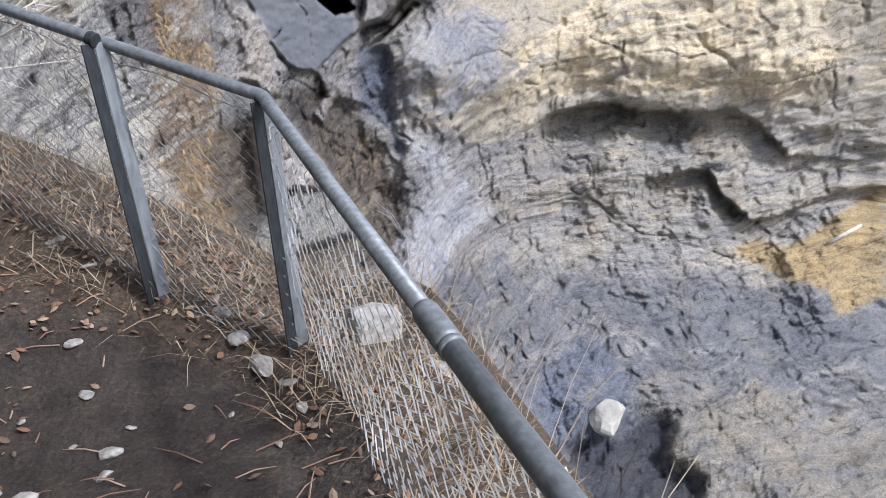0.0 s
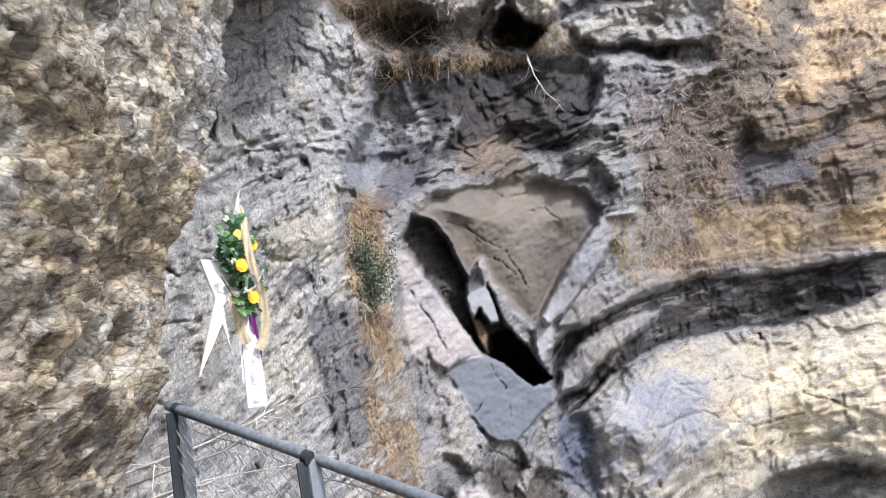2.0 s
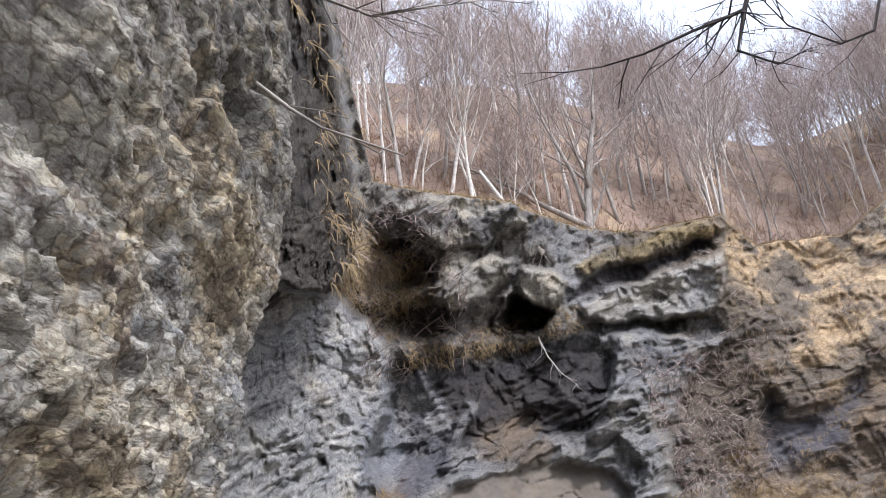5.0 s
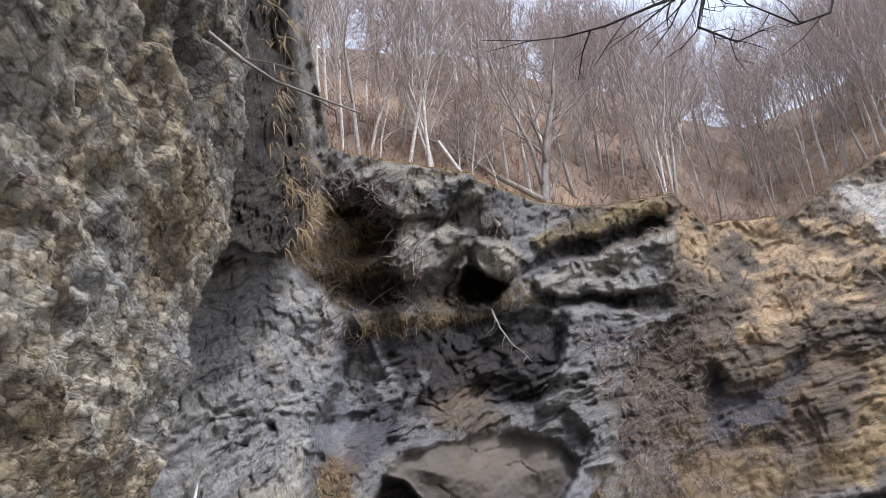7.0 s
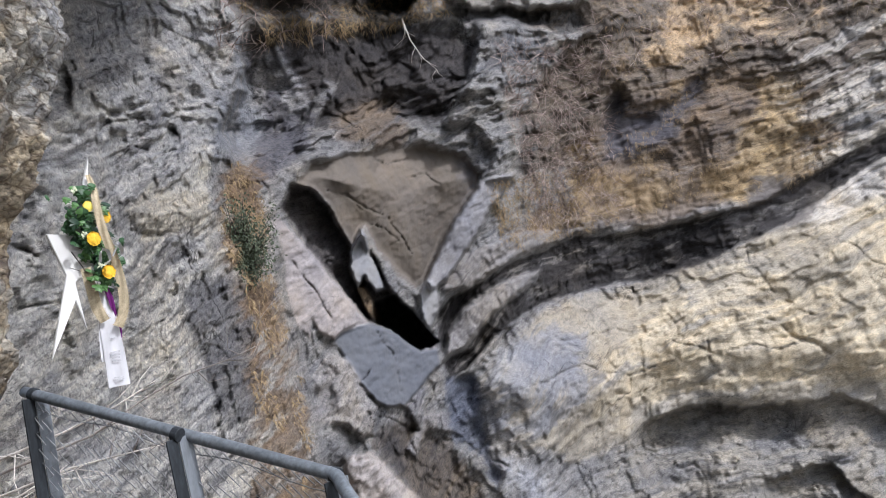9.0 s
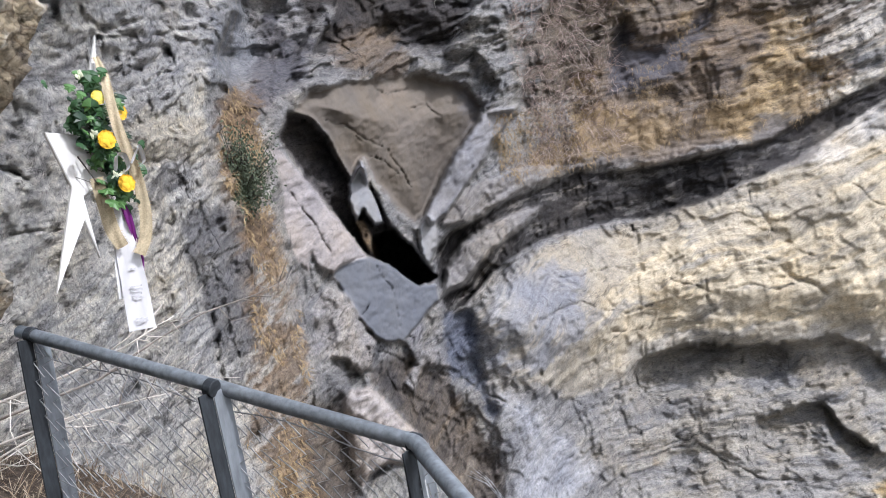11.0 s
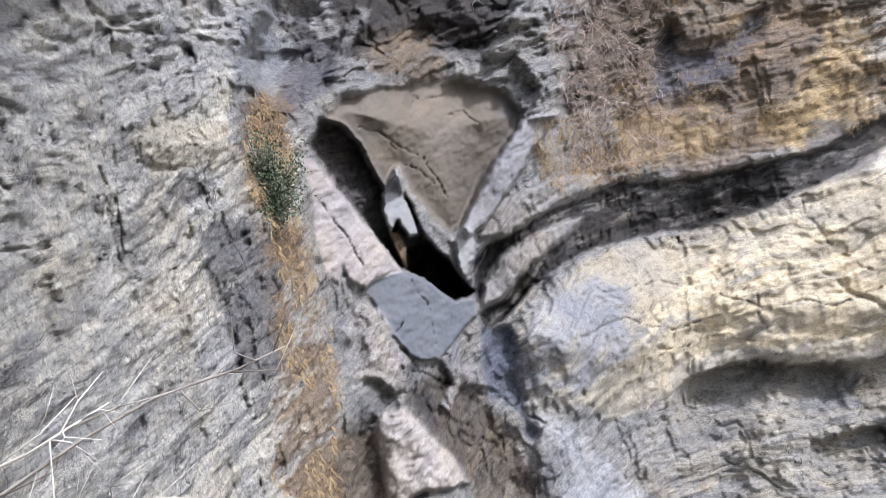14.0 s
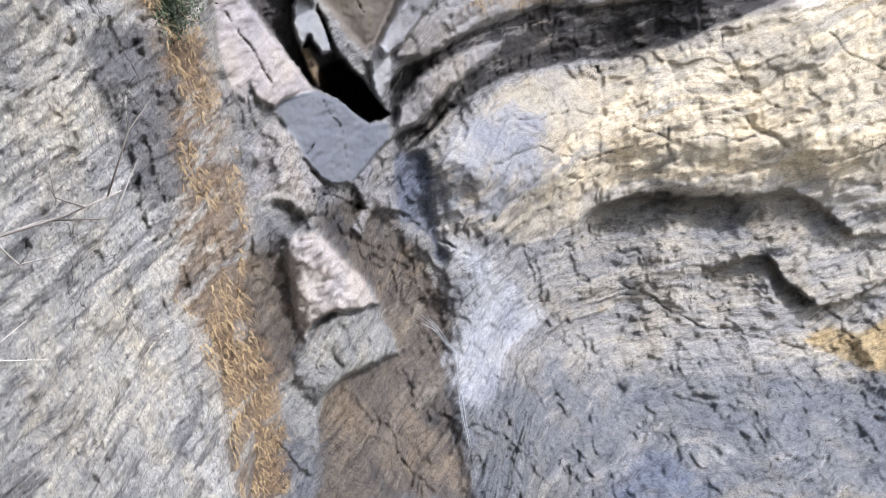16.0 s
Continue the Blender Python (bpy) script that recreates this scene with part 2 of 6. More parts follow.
HEART_FACE = [(-2.3, 8.6), (-0.9, 9.8), (1.7, 10.1), (4.4, 9.8), (7.5, 9.6), (10.0, 8.5), (11.2, 6.8), (10.7, 5.7), (9.3, 4.5), (7.9, 2.9), (6.7, 1.2), (5.8, 0.0), (4.9, -0.7), (4.2, 0.2), (3.3, 1.5), (2.5, 3.1), (2.0, 4.5), (1.0, 3.4), (0.2, 4.6), (-0.3, 6.7), (-1.5, 8.1)]
RIGHT_WING = [(11.8, 6.4), (11.1, 6.2), (9.3, 4.5), (7.9, 2.9), (6.7, 1.2), (5.7, -0.1), (5.9, -1.0), (7.2, -0.4), (8.9, 1.2), (10.5, 2.9), (11.4, 4.2), (12.4, 5.0), (13.6, 6.3)]
LEFT_WING = [(-4.2, 6.5), (-3.4, 5.7), (-2.3, 3.7), (-0.7, 0.9), (0.5, -1.3), (1.1, -2.4), (-0.7, -2.7), (-1.5, -3.2), (-2.4, -2.6), (-2.9, -1.5), (-3.2, -2.7), (-3.8, -2.0), (-4.2, -0.2), (-4.2, 1.7), (-4.0, 3.6)]
SLAB = [(-1.5, -3.2), (-0.7, -2.7), (1.2, -2.4), (3.1, -3.6), (4.4, -5.1), (5.6, -5.2), (5.6, -6.4), (4.1, -7.7), (2.6, -8.8), (1.4, -8.7), (0.6, -8.2), (-0.2, -6.6), (-1.0, -4.8)]
PALE_FOOT = [(-3.8, -5.4), (-2.9, -4.4), (-1.7, -4.0), (-0.9, -5.0), (-0.2, -6.7), (0.6, -8.4), (0.1, -10.3), (-0.8, -10.6), (-1.8, -9.3), (-3.4, -8.9), (-4.4, -8.3), (-3.3, -7.0)]
BOULDER = [(-2.7, -12.0), (-1.8, -11.3), (-0.4, -11.5), (1.0, -13.4), (2.2, -15.2), (3.1, -17.2), (1.9, -17.2), (-0.0, -16.9), (-1.5, -17.4), (-2.3, -18.5), (-2.7, -16.9), (-2.6, -14.6)]
FOOT_BLOCK = [(-1.9, -18.2), (0.2, -17.1), (2.3, -17.3), (3.7, -19.2), (3.9, -20.6), (1.2, -21.1), (-0.6, -21.6), (-1.9, -22.4), (-2.9, -25.5), (-5.7, -21.9), (-5.1, -20.9), (-3.5, -20.5), (-3.2, -19.1)]
BULGE = [(8.2, -8.1), (12.0, -5.0), (15.5, -3.4), (21.1, -3.4), (26.8, -2.2), (30.5, -0.9), (36, 1.6), (50, 5), (66, 6), (66, -16), (44, -15), (35.5, -13.6), (29, -12.8), (23.7, -12.0), (19.5, -13.2), (14, -14.6), (9.4, -12.6)]
HOLLOW = [(18.4, -13.6), (19.7, -12.7), (21.3, -12.3), (24.4, -12.1), (27.3, -12.8), (29.9, -12.7), (32.3, -12.6), (33.7, -13.6), (33.4, -15.9), (30.1, -16.2), (29.4, -17.0), (26.7, -18.0), (24.2, -18.3), (21.4, -16.6), (19.6, -14.5)]
LIP_LOW = [(25, -18.4), (26.4, -17.5), (28.5, -17.0), (30.8, -16.5), (31.8, -18.2), (34, -20.0), (36, -19.4), (39, -17.8), (44, -16.5), (60, -13)]
OCHRE = [(18.0, 7.4), (24.2, 10.4), (29.5, 10.3), (34, 8.0), (36, 4), (32.4, 1.4), (28.3, 1.0), (23.8, 1.7), (18.6, 1.2), (12.2, 1.0), (12.4, 2.8), (17, 3.6)]
RUST_LOW = [(32.7, -22.0), (34.8, -21.3), (36.3, -21.7), (38.9, -19.6), (42.2, -17.0), (43.3, -23.8), (40.4, -25.7), (39.8, -24.3), (36.6, -23.6)]
RUST_B = [(16.3, -16.2), (18.9, -15.5), (20.6, -16.8), (19.9, -20.4), (16.2, -19.5), (14.9, -18.3)]
CRACKS = [
    [(20.6, -3.0), (20.2, -4.6), (20.9, -6.2)], [(28.0, -2.4), (28.9, -4.6), (30.6, -7.0), (33.2, -7.6)], [(22.4, -7.4), (25.0, -8.6), (29.4, -8.9), (33.0, -8.2)],
    [(12.0, -9.0), (15.6, -8.4), (19.0, -9.4), (22.0, -9.0)], [(33.5, -2.6), (36.4, -5.0), (40.2, -6.1)], [(30.0, -10.6), (34.4, -10.9), (39.0, -9.6)], [(38.0, -10.0), (38.9, -12.8), (42.0, -13.8)],
    [(14.4, -6.4), (17.4, -6.0), (19.6, -6.6)],
]
WET = [(-4.9, -12.1), (-2.7, -12.0), (-2.6, -14.6), (-2.3, -18.5), (-3.5, -20.5), (-1.9, -22.4), (-0.6, -21.6), (3.9, -20.6), (3.1, -17.2), (1.0, -13.4), (-0.1, -10.5), (3.2, -9.5), (5.2, -12.1), (7.4, -16.5), (8.2, -19.3), (7.4, -21.9), (7.4, -24.9), (7.7, -31.0), (-3.6, -28.6), (-2.4, -25.2), (-6.4, -21.4), (-6.3, -15.6)]
BLUE_POOL = [(18.7, -30.7), (22.4, -29.4), (26.5, -31.2), (27.2, -35.8), (23.5, -37.6), (18.1, -36.6), (15.7, -33.1)]
UNDER_LEDGE = [(10.4, 20.7), (12.2, 21.9), (15.4, 21.9), (18.4, 21.8), (22.0, 21.7), (21.8, 20.9), (18.7, 20.8), (15.1, 20.5), (12.5, 20.7)]
LEDGE_FACE = [(11.4, 19.9), (13.4, 20.6), (16.4, 20.4), (19.2, 20.4), (22.4, 20.4), (21.5, 17.9), (19.9, 16.8), (16.7, 17.5), (13.1, 18.3), (11.6, 19.0)]
STRATA_NOSE = [(13.2, 17.4), (15.3, 17.1), (18.5, 15.6), (20.9, 15.0), (18.8, 13.9), (16.9, 12.8), (15.5, 11.0), (13.5, 10.3), (11.5, 10.5), (9.3, 10.8), (11.3, 13.3), (12.6, 15.4)]
DARK_COLUMN = [(-4.0, 19.2), (0.1, 19.5), (4.9, 18.9), (11.5, 17.5), (12.7, 15.6), (11.4, 13.4), (9.1, 10.8), (6.5, 11.8), (2.0, 12.5), (-0.2, 12.0), (-2.8, 11.3), (-4.8, 11.7), (-5.0, 15.7)]
LUMP = [(-13.7, 8.4), (-12.4, 9.3), (-10.3, 9.2), (-8.6, 8.7), (-8.1, 7.6), (-9.4, 6.1), (-11.3, 6.3), (-13.1, 6.2), (-13.6, 7.2)]
BLUE_LEFT = [(-8.0, 10.4), (-7.0, 13.8), (-5.9, 16.8), (-4.6, 18.6), (-4.3, 15.8), (-3.6, 13.4), (-5.9, 8.9), (-7.0, 7.4), (-8.6, 6.9)]
STRIP = [(-5.4, 9.4), (-6.3, 7), (-6.7, 1.9), (-6.2, -4.2), (-6.2, -9.5), (-7.2, -13.6), (-7.2, -17), (-6.4, -20.5), (-6.9, -26)]
STRIP_WIDE = [(-8.6, -9.0), (-6.2, -8.6), (-5.9, -18.2), (-8.0, -17.2), (-9.6, -13.4)]
SLATE_LEFT = [(-10.8, 0.4), (-8.9, 0.9), (-6.6, -0.6), (-6.7, -4.4), (-8.4, -6.8), (-9.5, -8.9), (-10.2, -6.5), (-11.0, -3.8)]
DARK_CORNER = [(-9.8, 25.4), (-6.9, 25.2), (-4.2, 27.7), (-3.9, 34.3), (-3.4, 56), (-20, 56), (-20, 30)]
LEDGES = [(-5.2, 29.6), (-2.4, 28.4), (0.2, 26.4), (1.6, 22.8), (-1.0, 19.6), (-4.6, 21.4), (-6.8, 24.6)]
PALE_RIGHT = [(33.5, 19.6), (37, 18.6), (44, 20), (52, 20), (52, 10), (40, 9.5), (37.5, 12.6), (35.2, 14.6)]
TOP_BLOCK = [(-1.3, 30.0), (1.2, 30.7), (5.9, 29.8), (9.0, 28.7), (8.9, 26.8), (6.9, 26.7), (5.3, 25.8), (2.2, 26.7), (1.1, 27.1), (-0.3, 28.6)]
ROUND_BLOCK = [(0.9, 23.2), (3.1, 24.6), (5.7, 25.4), (7.0, 24.8), (7.1, 23.7), (4.9, 22.5), (2.5, 21.9), (1.1, 22.1)]
ROUND_B = [(7.0, 22.4), (7.8, 23.8), (9.9, 23.0), (10.8, 21.9), (9.3, 20.4), (8.4, 20.8), (7.3, 21.4)]
CAP = [(11.7, 23.0), (13.4, 23.4), (15.6, 23.1), (18.9, 23.7), (21.8, 23.3), (23.2, 22.2), (21.3, 22.0), (18.3, 22.0), (15.2, 22.1), (12.5, 22.1)]
DARK_SCOOP = [(20.5, 8.5), (22.0, 10.9), (22.3, 8.9), (24.2, 8.4), (27.8, 10.3), (27.3, 8.6), (25.0, 6.7), (21.7, 5.5), (19.8, 5.8)]
PILLAR_LOW = [(0.6, 0.2), (1.2, 0.3), (1.7, -1.0), (2.1, -2.5), (1.6, -2.5), (1.0, -1.5)]
SPIKE = [(5.7, -0.1), (5.0, -1.1), (5.0, -2.9), (5.4, -3.9), (6.0, -2.8), (6.5, -1.5), (6.2, -0.2)]
FOLD_A = [(6.9, -1.1), (7.2, 0.0), (8.5, 0.7), (10.5, 1.6), (13.5, 2.0), (15.8, 1.5), (14.9, 0.7), (12.5, 0.2), (10.2, -0.6), (8.4, -1.4)]
FOLD_B = [(5.9, -6.1), (6.6, -4.4), (8.0, -2.7), (10.1, -1.8), (12.7, -1.0), (14.0, -1.1), (13.0, -2.0), (10.9, -3.1), (9.0, -4.3), (7.5, -5.7)]
FOOT_CHIP = [(2.7, -8.8), (4.2, -7.8), (3.8, -9.8), (5.1, -9.8), (6.3, -11.6), (5.1, -11.1), (3.6, -10.9), (2.6, -12.6), (2.1, -11.8), (3.1, -10.4)]
SLOT_POOL = [(5.9, -7.5), (7.8, -7.6), (7.9, -10.3), (7.9, -12.2), (8.6, -15.0), (8.0, -15.6), (7.0, -13.0), (5.7, -12.0), (5.5, -9.9)]
FOAM_AREA = [(7.7, -12.6), (10.9, -14.6), (12.9, -17.2), (15.1, -19.8), (12.3, -22.2), (10.4, -24.6), (9.3, -25.3), (7.5, -24.2), (7.3, -21.9), (9.2, -19.6), (10.4, -17.2), (8.7, -14.7)]
LIP = [(16.5, -15.0), (18.4, -13.6), (19.7, -12.7), (21.3, -12.3), (24.4, -12.1), (27.3, -12.8), (29.9, -12.7), (32.3, -12.5), (34, -13.4), (36, -15.4), (40, -15.6), (46, -14.0), (60, -10)]
SCOOP_PALE = [(30.2, -13.7), (32.0, -13.0), (33.3, -13.5), (33.4, -15.7), (31.2, -16.2), (29.6, -15.8)]
DARK_FOOT = [(20.5, -36.9), (24.9, -35.6), (26.7, -33.9), (29.4, -33.9), (29.1, -36.7), (32.0, -37.9), (32.2, -39.7), (23.0, -40.6)]
BULGE_SHADED = [(8.4, -8.8), (9.9, -6.5), (12.0, -5.3), (14.4, -5.0), (16.3, -6.2), (16.7, -8.3), (17.5, -10.0), (15.0, -11.4), (12.4, -12.6), (9.9, -12.9), (8.4, -12.3)]
COLUMN_TAN = [(2.6, 13.8), (5.9, 12.9), (6.4, 10.6), (5.7, 9.4), (2.0, 10.4), (1.1, 12.1)]
COLUMN_STRIP = [(1.2, 15.5), (2.2, 15.2), (0.5, 13.1), (-1.2, 11.0), (-2.0, 11.1), (0.0, 13.9)]
LEDGE_LINE = [(9.6, 18.4), (11.9, 18.6), (16.7, 17.4), (19.9, 16.6), (21.0, 15.2), (18.5, 15.6), (15.2, 16.9), (12.4, 17.5)]
NOSE_FOOT = [(11.5, 10.4), (14.6, 10.2), (14.2, 7.6), (13.5, 5.9), (11.5, 6.4), (12.4, 8.1)]
LOW_BLOCK = [(0.8, 25.5), (2.1, 26.5), (5.2, 25.6), (3.6, 24.9), (1.4, 23.3), (0.5, 22.6)]
CLEFT = [(-2.8, 27.8), (-1.5, 28.3), (-0.6, 27.0), (1.2, 25.6), (0.7, 24.3), (-0.5, 25.3), (-2.7, 26.1)]
CAVE = [(5.7, 21.1), (6.4, 21.8), (8.2, 20.9), (9.1, 19.8), (8.4, 18.9), (6.3, 19.2), (5.3, 19.9)]
RECESS = [(-5.9, 23.8), (0.3, 22.4), (5.7, 21.1), (5.4, 19.4), (0.7, 20.0), (-3.6, 21.2), (-6.1, 22.5)]
OCHRE_LIT = [(31.7, 8.5), (33.1, 8.4), (33.4, 6.1), (31.8, 1.5), (29.4, 0.1), (27.4, 1.3), (27.1, 3.3), (28.7, 4.2), (29.5, 6.3)]
OCHRE_BARE = [(17.8, 4.5), (21.2, 5.4), (27.1, 3.3), (27.8, 1.2), (24.2, 0.5), (20.3, 0.9), (17.3, 2.1)]
SLATE_TOP = [(29.5, 2.8), (34.6, 1.6), (32.7, -1.0), (30.6, -1.2), (27.8, -0.4)]
SLATE_RIGHT = [(-3.9, 17.7), (-1.5, 17.8), (0.1, 13.2), (-1.3, 10.2), (-3.0, 9.6), (-4.4, 8.6), (-5.8, 7.6), (-4.8, 11.9)]
BULGE_PALE = [(17.7, -8.1), (21.1, -4.7), (24.8, -3.6), (27.7, -2.2), (32.4, -1.4), (37.6, -0.1), (37.9, -12.5), (32.3, -11.9), (27.0, -12.0), (21.3, -11.9), (17.3, -12.3), (15.8, -11.7)]
BAND_TOP = [(5.9, -2.7), (7.2, -1.7), (9.1, -1.3), (11.5, -0.3), (14.8, 0.4), (16.9, 1.1), (20.5, 0.5), (24.1, 0.6), (29, 0.6), (36, 3.0), (48, 7.4), (66, 11)]
BAND_LOW = [(5.4, -8.0), (7.6, -7.0), (9.7, -5.2), (12.2, -4.0), (14.9, -3.2), (18.3, -2.9), (22.0, -3.0), (26.2, -2.3), (31.0, -0.9), (36, 1.6), (48, 5.5), (66, 8)]
SLATE_MID = [(-10.6, 3.0), (-7.8, 2.7), (-4.8, 1.4), (-6.2, -1.4), (-7.9, -3.3), (-6.7, -4.6), (-7.7, -7.3), (-9.9, -8.2), (-10.6, -6.3), (-10.9, -3.4), (-11.4, 0.2)]
FACE_CRACKS = [
    [(3.0, 9.2), (4.6, 8.7), (6.2, 8.9)], [(6.0, 7.4), (7.2, 7.5), (8.2, 6.7)], [(0.8, 7.2), (2.4, 6.0), (4.0, 5.0), (4.6, 3.4), (5.2, 1.8)], [(2.2, 4.6), (3.6, 4.2), (4.4, 3.0)],
    [(-0.2, 7.6), (1.2, 7.0), (2.2, 5.8)], [(-3.6, 3.0), (-2.4, 0.6), (-1.4, -2.0)], [(1.4, -3.2), (2.4, -5.0), (2.6, -7.8)],
]
RIFTS = [
    (0.22, [(-14.8, 13.6), (-13.1, 15.1), (-10.5, 14.0), (-8.4, 14.8), (-6.0, 14.9)]),
    (0.15, [(-14.7, 11.8), (-12.5, 12.7), (-9.3, 11.7)]),
    (0.1, [(-15.1, 16.9), (-11.5, 18.5), (-8.4, 17.1)]),
    (0.2, [(-20.8, 7.1), (-18.9, 5.7), (-16.8, 8.9), (-13.8, 11.7), (-11.7, 13.7), (-9.8, 13.1)]),
    (0.16, [(-21.3, 2.7), (-18.7, 2.7), (-17.3, 3.7)]),
    (0.12, [(-18.8, -0.4), (-16.8, 1.4), (-13.0, 4.7)]),
    (0.22, [(-13.5, 8.7), (-13.5, 7.2), (-12.2, 6.1), (-9.8, 5.7), (-8.3, 6.7)]),
    (0.3, [(-10.7, -1.7), (-10.5, -5.6), (-10.2, -8.7)]),
    (0.2, [(-11.8, -0.4), (-9.7, 1.3), (-7.9, 1.8)]),
    (0.3, [(-13.0, 15.0), (-10.7, 15.9), (-9.1, 13.7)]),
    (0.35, [(-4.5, 16.0), (-2.6, 12.4), (-3.8, 10.2)]),
    (0.15, [(-9.2, 25.9), (-7.3, 23.2), (-4.4, 19.3)]),
    (0.14, [(29.0, -6.9), (30.7, -8.5), (32.1, -9.8)]),
    (0.08, [(24.6, -7.9), (25.1, -10.0)]),
    (0.16, [(11.9, -12.7), (12.9, -15.3), (13.5, -16.6)]),
    (0.07, [(17.5, -10.6), (21.4, -10.4), (24.8, -11.0)]),
    (0.12, [(0.2, -8.9), (3.1, -10.3), (8.1, -13.9), (10.2, -14.8)]),
    (0.15, [(-4.4, -9.5), (-0.1, -10.8)]),
    (0.1, [(5.6, -6.8), (4.0, -9.3)]),
    (0.22, [(20.5, -3.1), (20.5, -4.7)]),
    (0.14, [(33.7, -20.1), (35.4, -20.9), (35.1, -22.0)]),
    (0.1, [(20.5, -18.0), (24.7, -20.5), (29.6, -22.1), (35.1, -22.7)]),
    (0.25, [(20.4, -24.1), (25.7, -23.9)]),
    (0.06, [(0.7, -5.7), (-0.2, -6.7), (0.7, -8.3)]),
]


def base_radius(a):
    """The wall bends round the plunge on the left and runs on straight to the right."""
    return 26 + 5 * ss(0, 8, a) + 9.5 * ss(8, 22, a) + 37.5 * (1 / np.cos(np.radians(np.clip(a, 22, 62))) - 1 / math.cos(radians(22)))


def lean_back(a, h):
    """The grown-over upper right of the wall leans back."""
    return 0.45 * ss(22, 28, a) * np.clip(h - 8, 0, 14)


def bedding_lines(a, h):
    """Along and across the folded beds: steep beside the plunge, flat to the right and high up."""
    fine = np.arange(-60, 90, 0.25)
    rise = np.interp(fine, [-60, -20, -8, 0, 6.4, 9.3, 12.1, 16, 19.6, 25, 30.6, 36, 48, 90], [-30, -8, 0, 5.5, 10.6, 13.5, 15.6, 17.6, 18.8, 19.6, 20.6, 22.8, 27, 40])
    rise = np.convolve(np.pad(rise, 8, "edge"), np.ones(17) / 17, "valid")
    g = np.interp(a, fine, rise)
    w = 1 + 0.35 * ss(-12, -24, h) * ss(8, 14, a) - 0.9 * ss(-4, 17, h)
    return a * 0.55, (h - w * g) * 0.55


def cliff():
    def steps(edge0, inner0, inner1, edge1, fine, coarse):
        return np.concatenate([np.arange(edge0, inner0, coarse), np.arange(inner0, inner1, fine), np.arange(inner1, edge1 + 0.01, coarse)])
    A, H = steps(-36, -16, 40, 64, CLIFF_STEP, 0.25), steps(-56, -34, 32, 54, CLIFF_STEP, 0.25)
    rows, cols = len(H), len(A)
    a0, h0 = (g.ravel() for g in np.meshgrid(A, H))
    rimh = rim_at(a0) + 0.5 * fbm(np.stack([a0 * 0.3, a0 * 0, a0 * 0], 1), 1.0, 5, 0.6, 2)
    over = np.clip(h0 - rimh, 0, 5)
    hc = np.minimum(h0, rimh)
    # uneven outlines: every feature is warped by the same drift
    w = np.stack([a0 * 0.45, hc * 0.45, a0 * 0], 1)
    loose = 0.16 + 0.3 * ss(12, 16, hc)
    a = a0 + loose * fbm(w, 1.6, 4, 0.55, 3) + 0.07 * fbm(w, 7.0, 2, 0.5, 4)
    h = hc + loose * fbm(w, 1.6, 4, 0.55, 9) + 0.07 * fbm(w, 7.0, 2, 0.5, 5)
    m = {k: area(a, h, p, s) for k, p, s in (
        ("gash", GASH, 0.22), ("tip", GASH_TIP, 0.2), ("pillar", PILLAR, 0.15), ("pillar_low", PILLAR_LOW, 0.12), ("face", HEART_FACE, 0.4), ("rwing", RIGHT_WING, 0.16), ("spike", SPIKE, 0.14),
        ("fold_a", FOLD_A, 0.3), ("fold_b", FOLD_B, 0.3), ("lwing", LEFT_WING, 0.18), ("slab", SLAB, 0.14), ("pale", PALE_FOOT, 0.3), ("chip", FOOT_CHIP, 0.2), ("boulder", BOULDER, 0.25),
        ("block", FOOT_BLOCK, 0.3), ("bulge", BULGE, 0.7), ("blueb", BULGE_SHADED, 1.0), ("hollow", HOLLOW, 0.7), ("scoop_p", SCOOP_PALE, 0.5),
        ("ochre", OCHRE, 1.0), ("ochre_l", OCHRE_LIT, 0.8), ("ochre_b", OCHRE_BARE, 0.7), ("slate_t", SLATE_TOP, 0.5), ("rust", RUST_LOW, 0.4), ("rust_b", RUST_B, 1.2), ("wet", WET, 0.9), ("pool", BLUE_POOL, 1.6),
        ("dfoot", DARK_FOOT, 1.0), ("slotp", SLOT_POOL, 0.5), ("foam", FOAM_AREA, 0.9), ("under", UNDER_LEDGE, 0.3), ("ledge", LEDGE_FACE, 0.3), ("line", LEDGE_LINE, 0.25), ("nose", STRATA_NOSE, 0.4),
        ("nosef", NOSE_FOOT, 0.4), ("column", DARK_COLUMN, 0.8), ("col_t", COLUMN_TAN, 0.9), ("col_s", COLUMN_STRIP, 0.25), ("lump", LUMP, 0.6), ("blue", BLUE_LEFT, 0.5), ("slate_r", SLATE_RIGHT, 0.5),
        ("stripw", STRIP_WIDE, 0.6), ("slate", SLATE_LEFT, 0.7), ("slate_m", SLATE_MID, 0.6), ("corner", DARK_CORNER, 0.6), ("ledges", LEDGES, 1.4), ("scoop", DARK_SCOOP, 0.7), ("paler", PALE_RIGHT, 0.8), ("top", TOP_BLOCK, 0.35),
        ("rb", ROUND_BLOCK, 0.35), ("rb2", ROUND_B, 0.35), ("lowb", LOW_BLOCK, 0.3), ("cleft", CLEFT, 0.4), ("cave", CAVE, 0.3), ("recess", RECESS, 0.6), ("cap", CAP, 0.35), ("paleb", BULGE_PALE, 1.2))}
    top_h, low_h = (np.interp(a, [q[0] for q in line], [q[1] for q in line]) for line in (BAND_TOP, BAND_LOW))
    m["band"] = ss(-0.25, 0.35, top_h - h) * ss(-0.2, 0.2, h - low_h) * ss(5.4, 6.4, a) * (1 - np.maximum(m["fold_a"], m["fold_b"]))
    m["crack"] = np.zeros_like(a)
    wob = np.sin(a * 1.1 + h * 0.7) * 0.5 + np.sin(h * 1.9 - a * 1.5) * 0.25
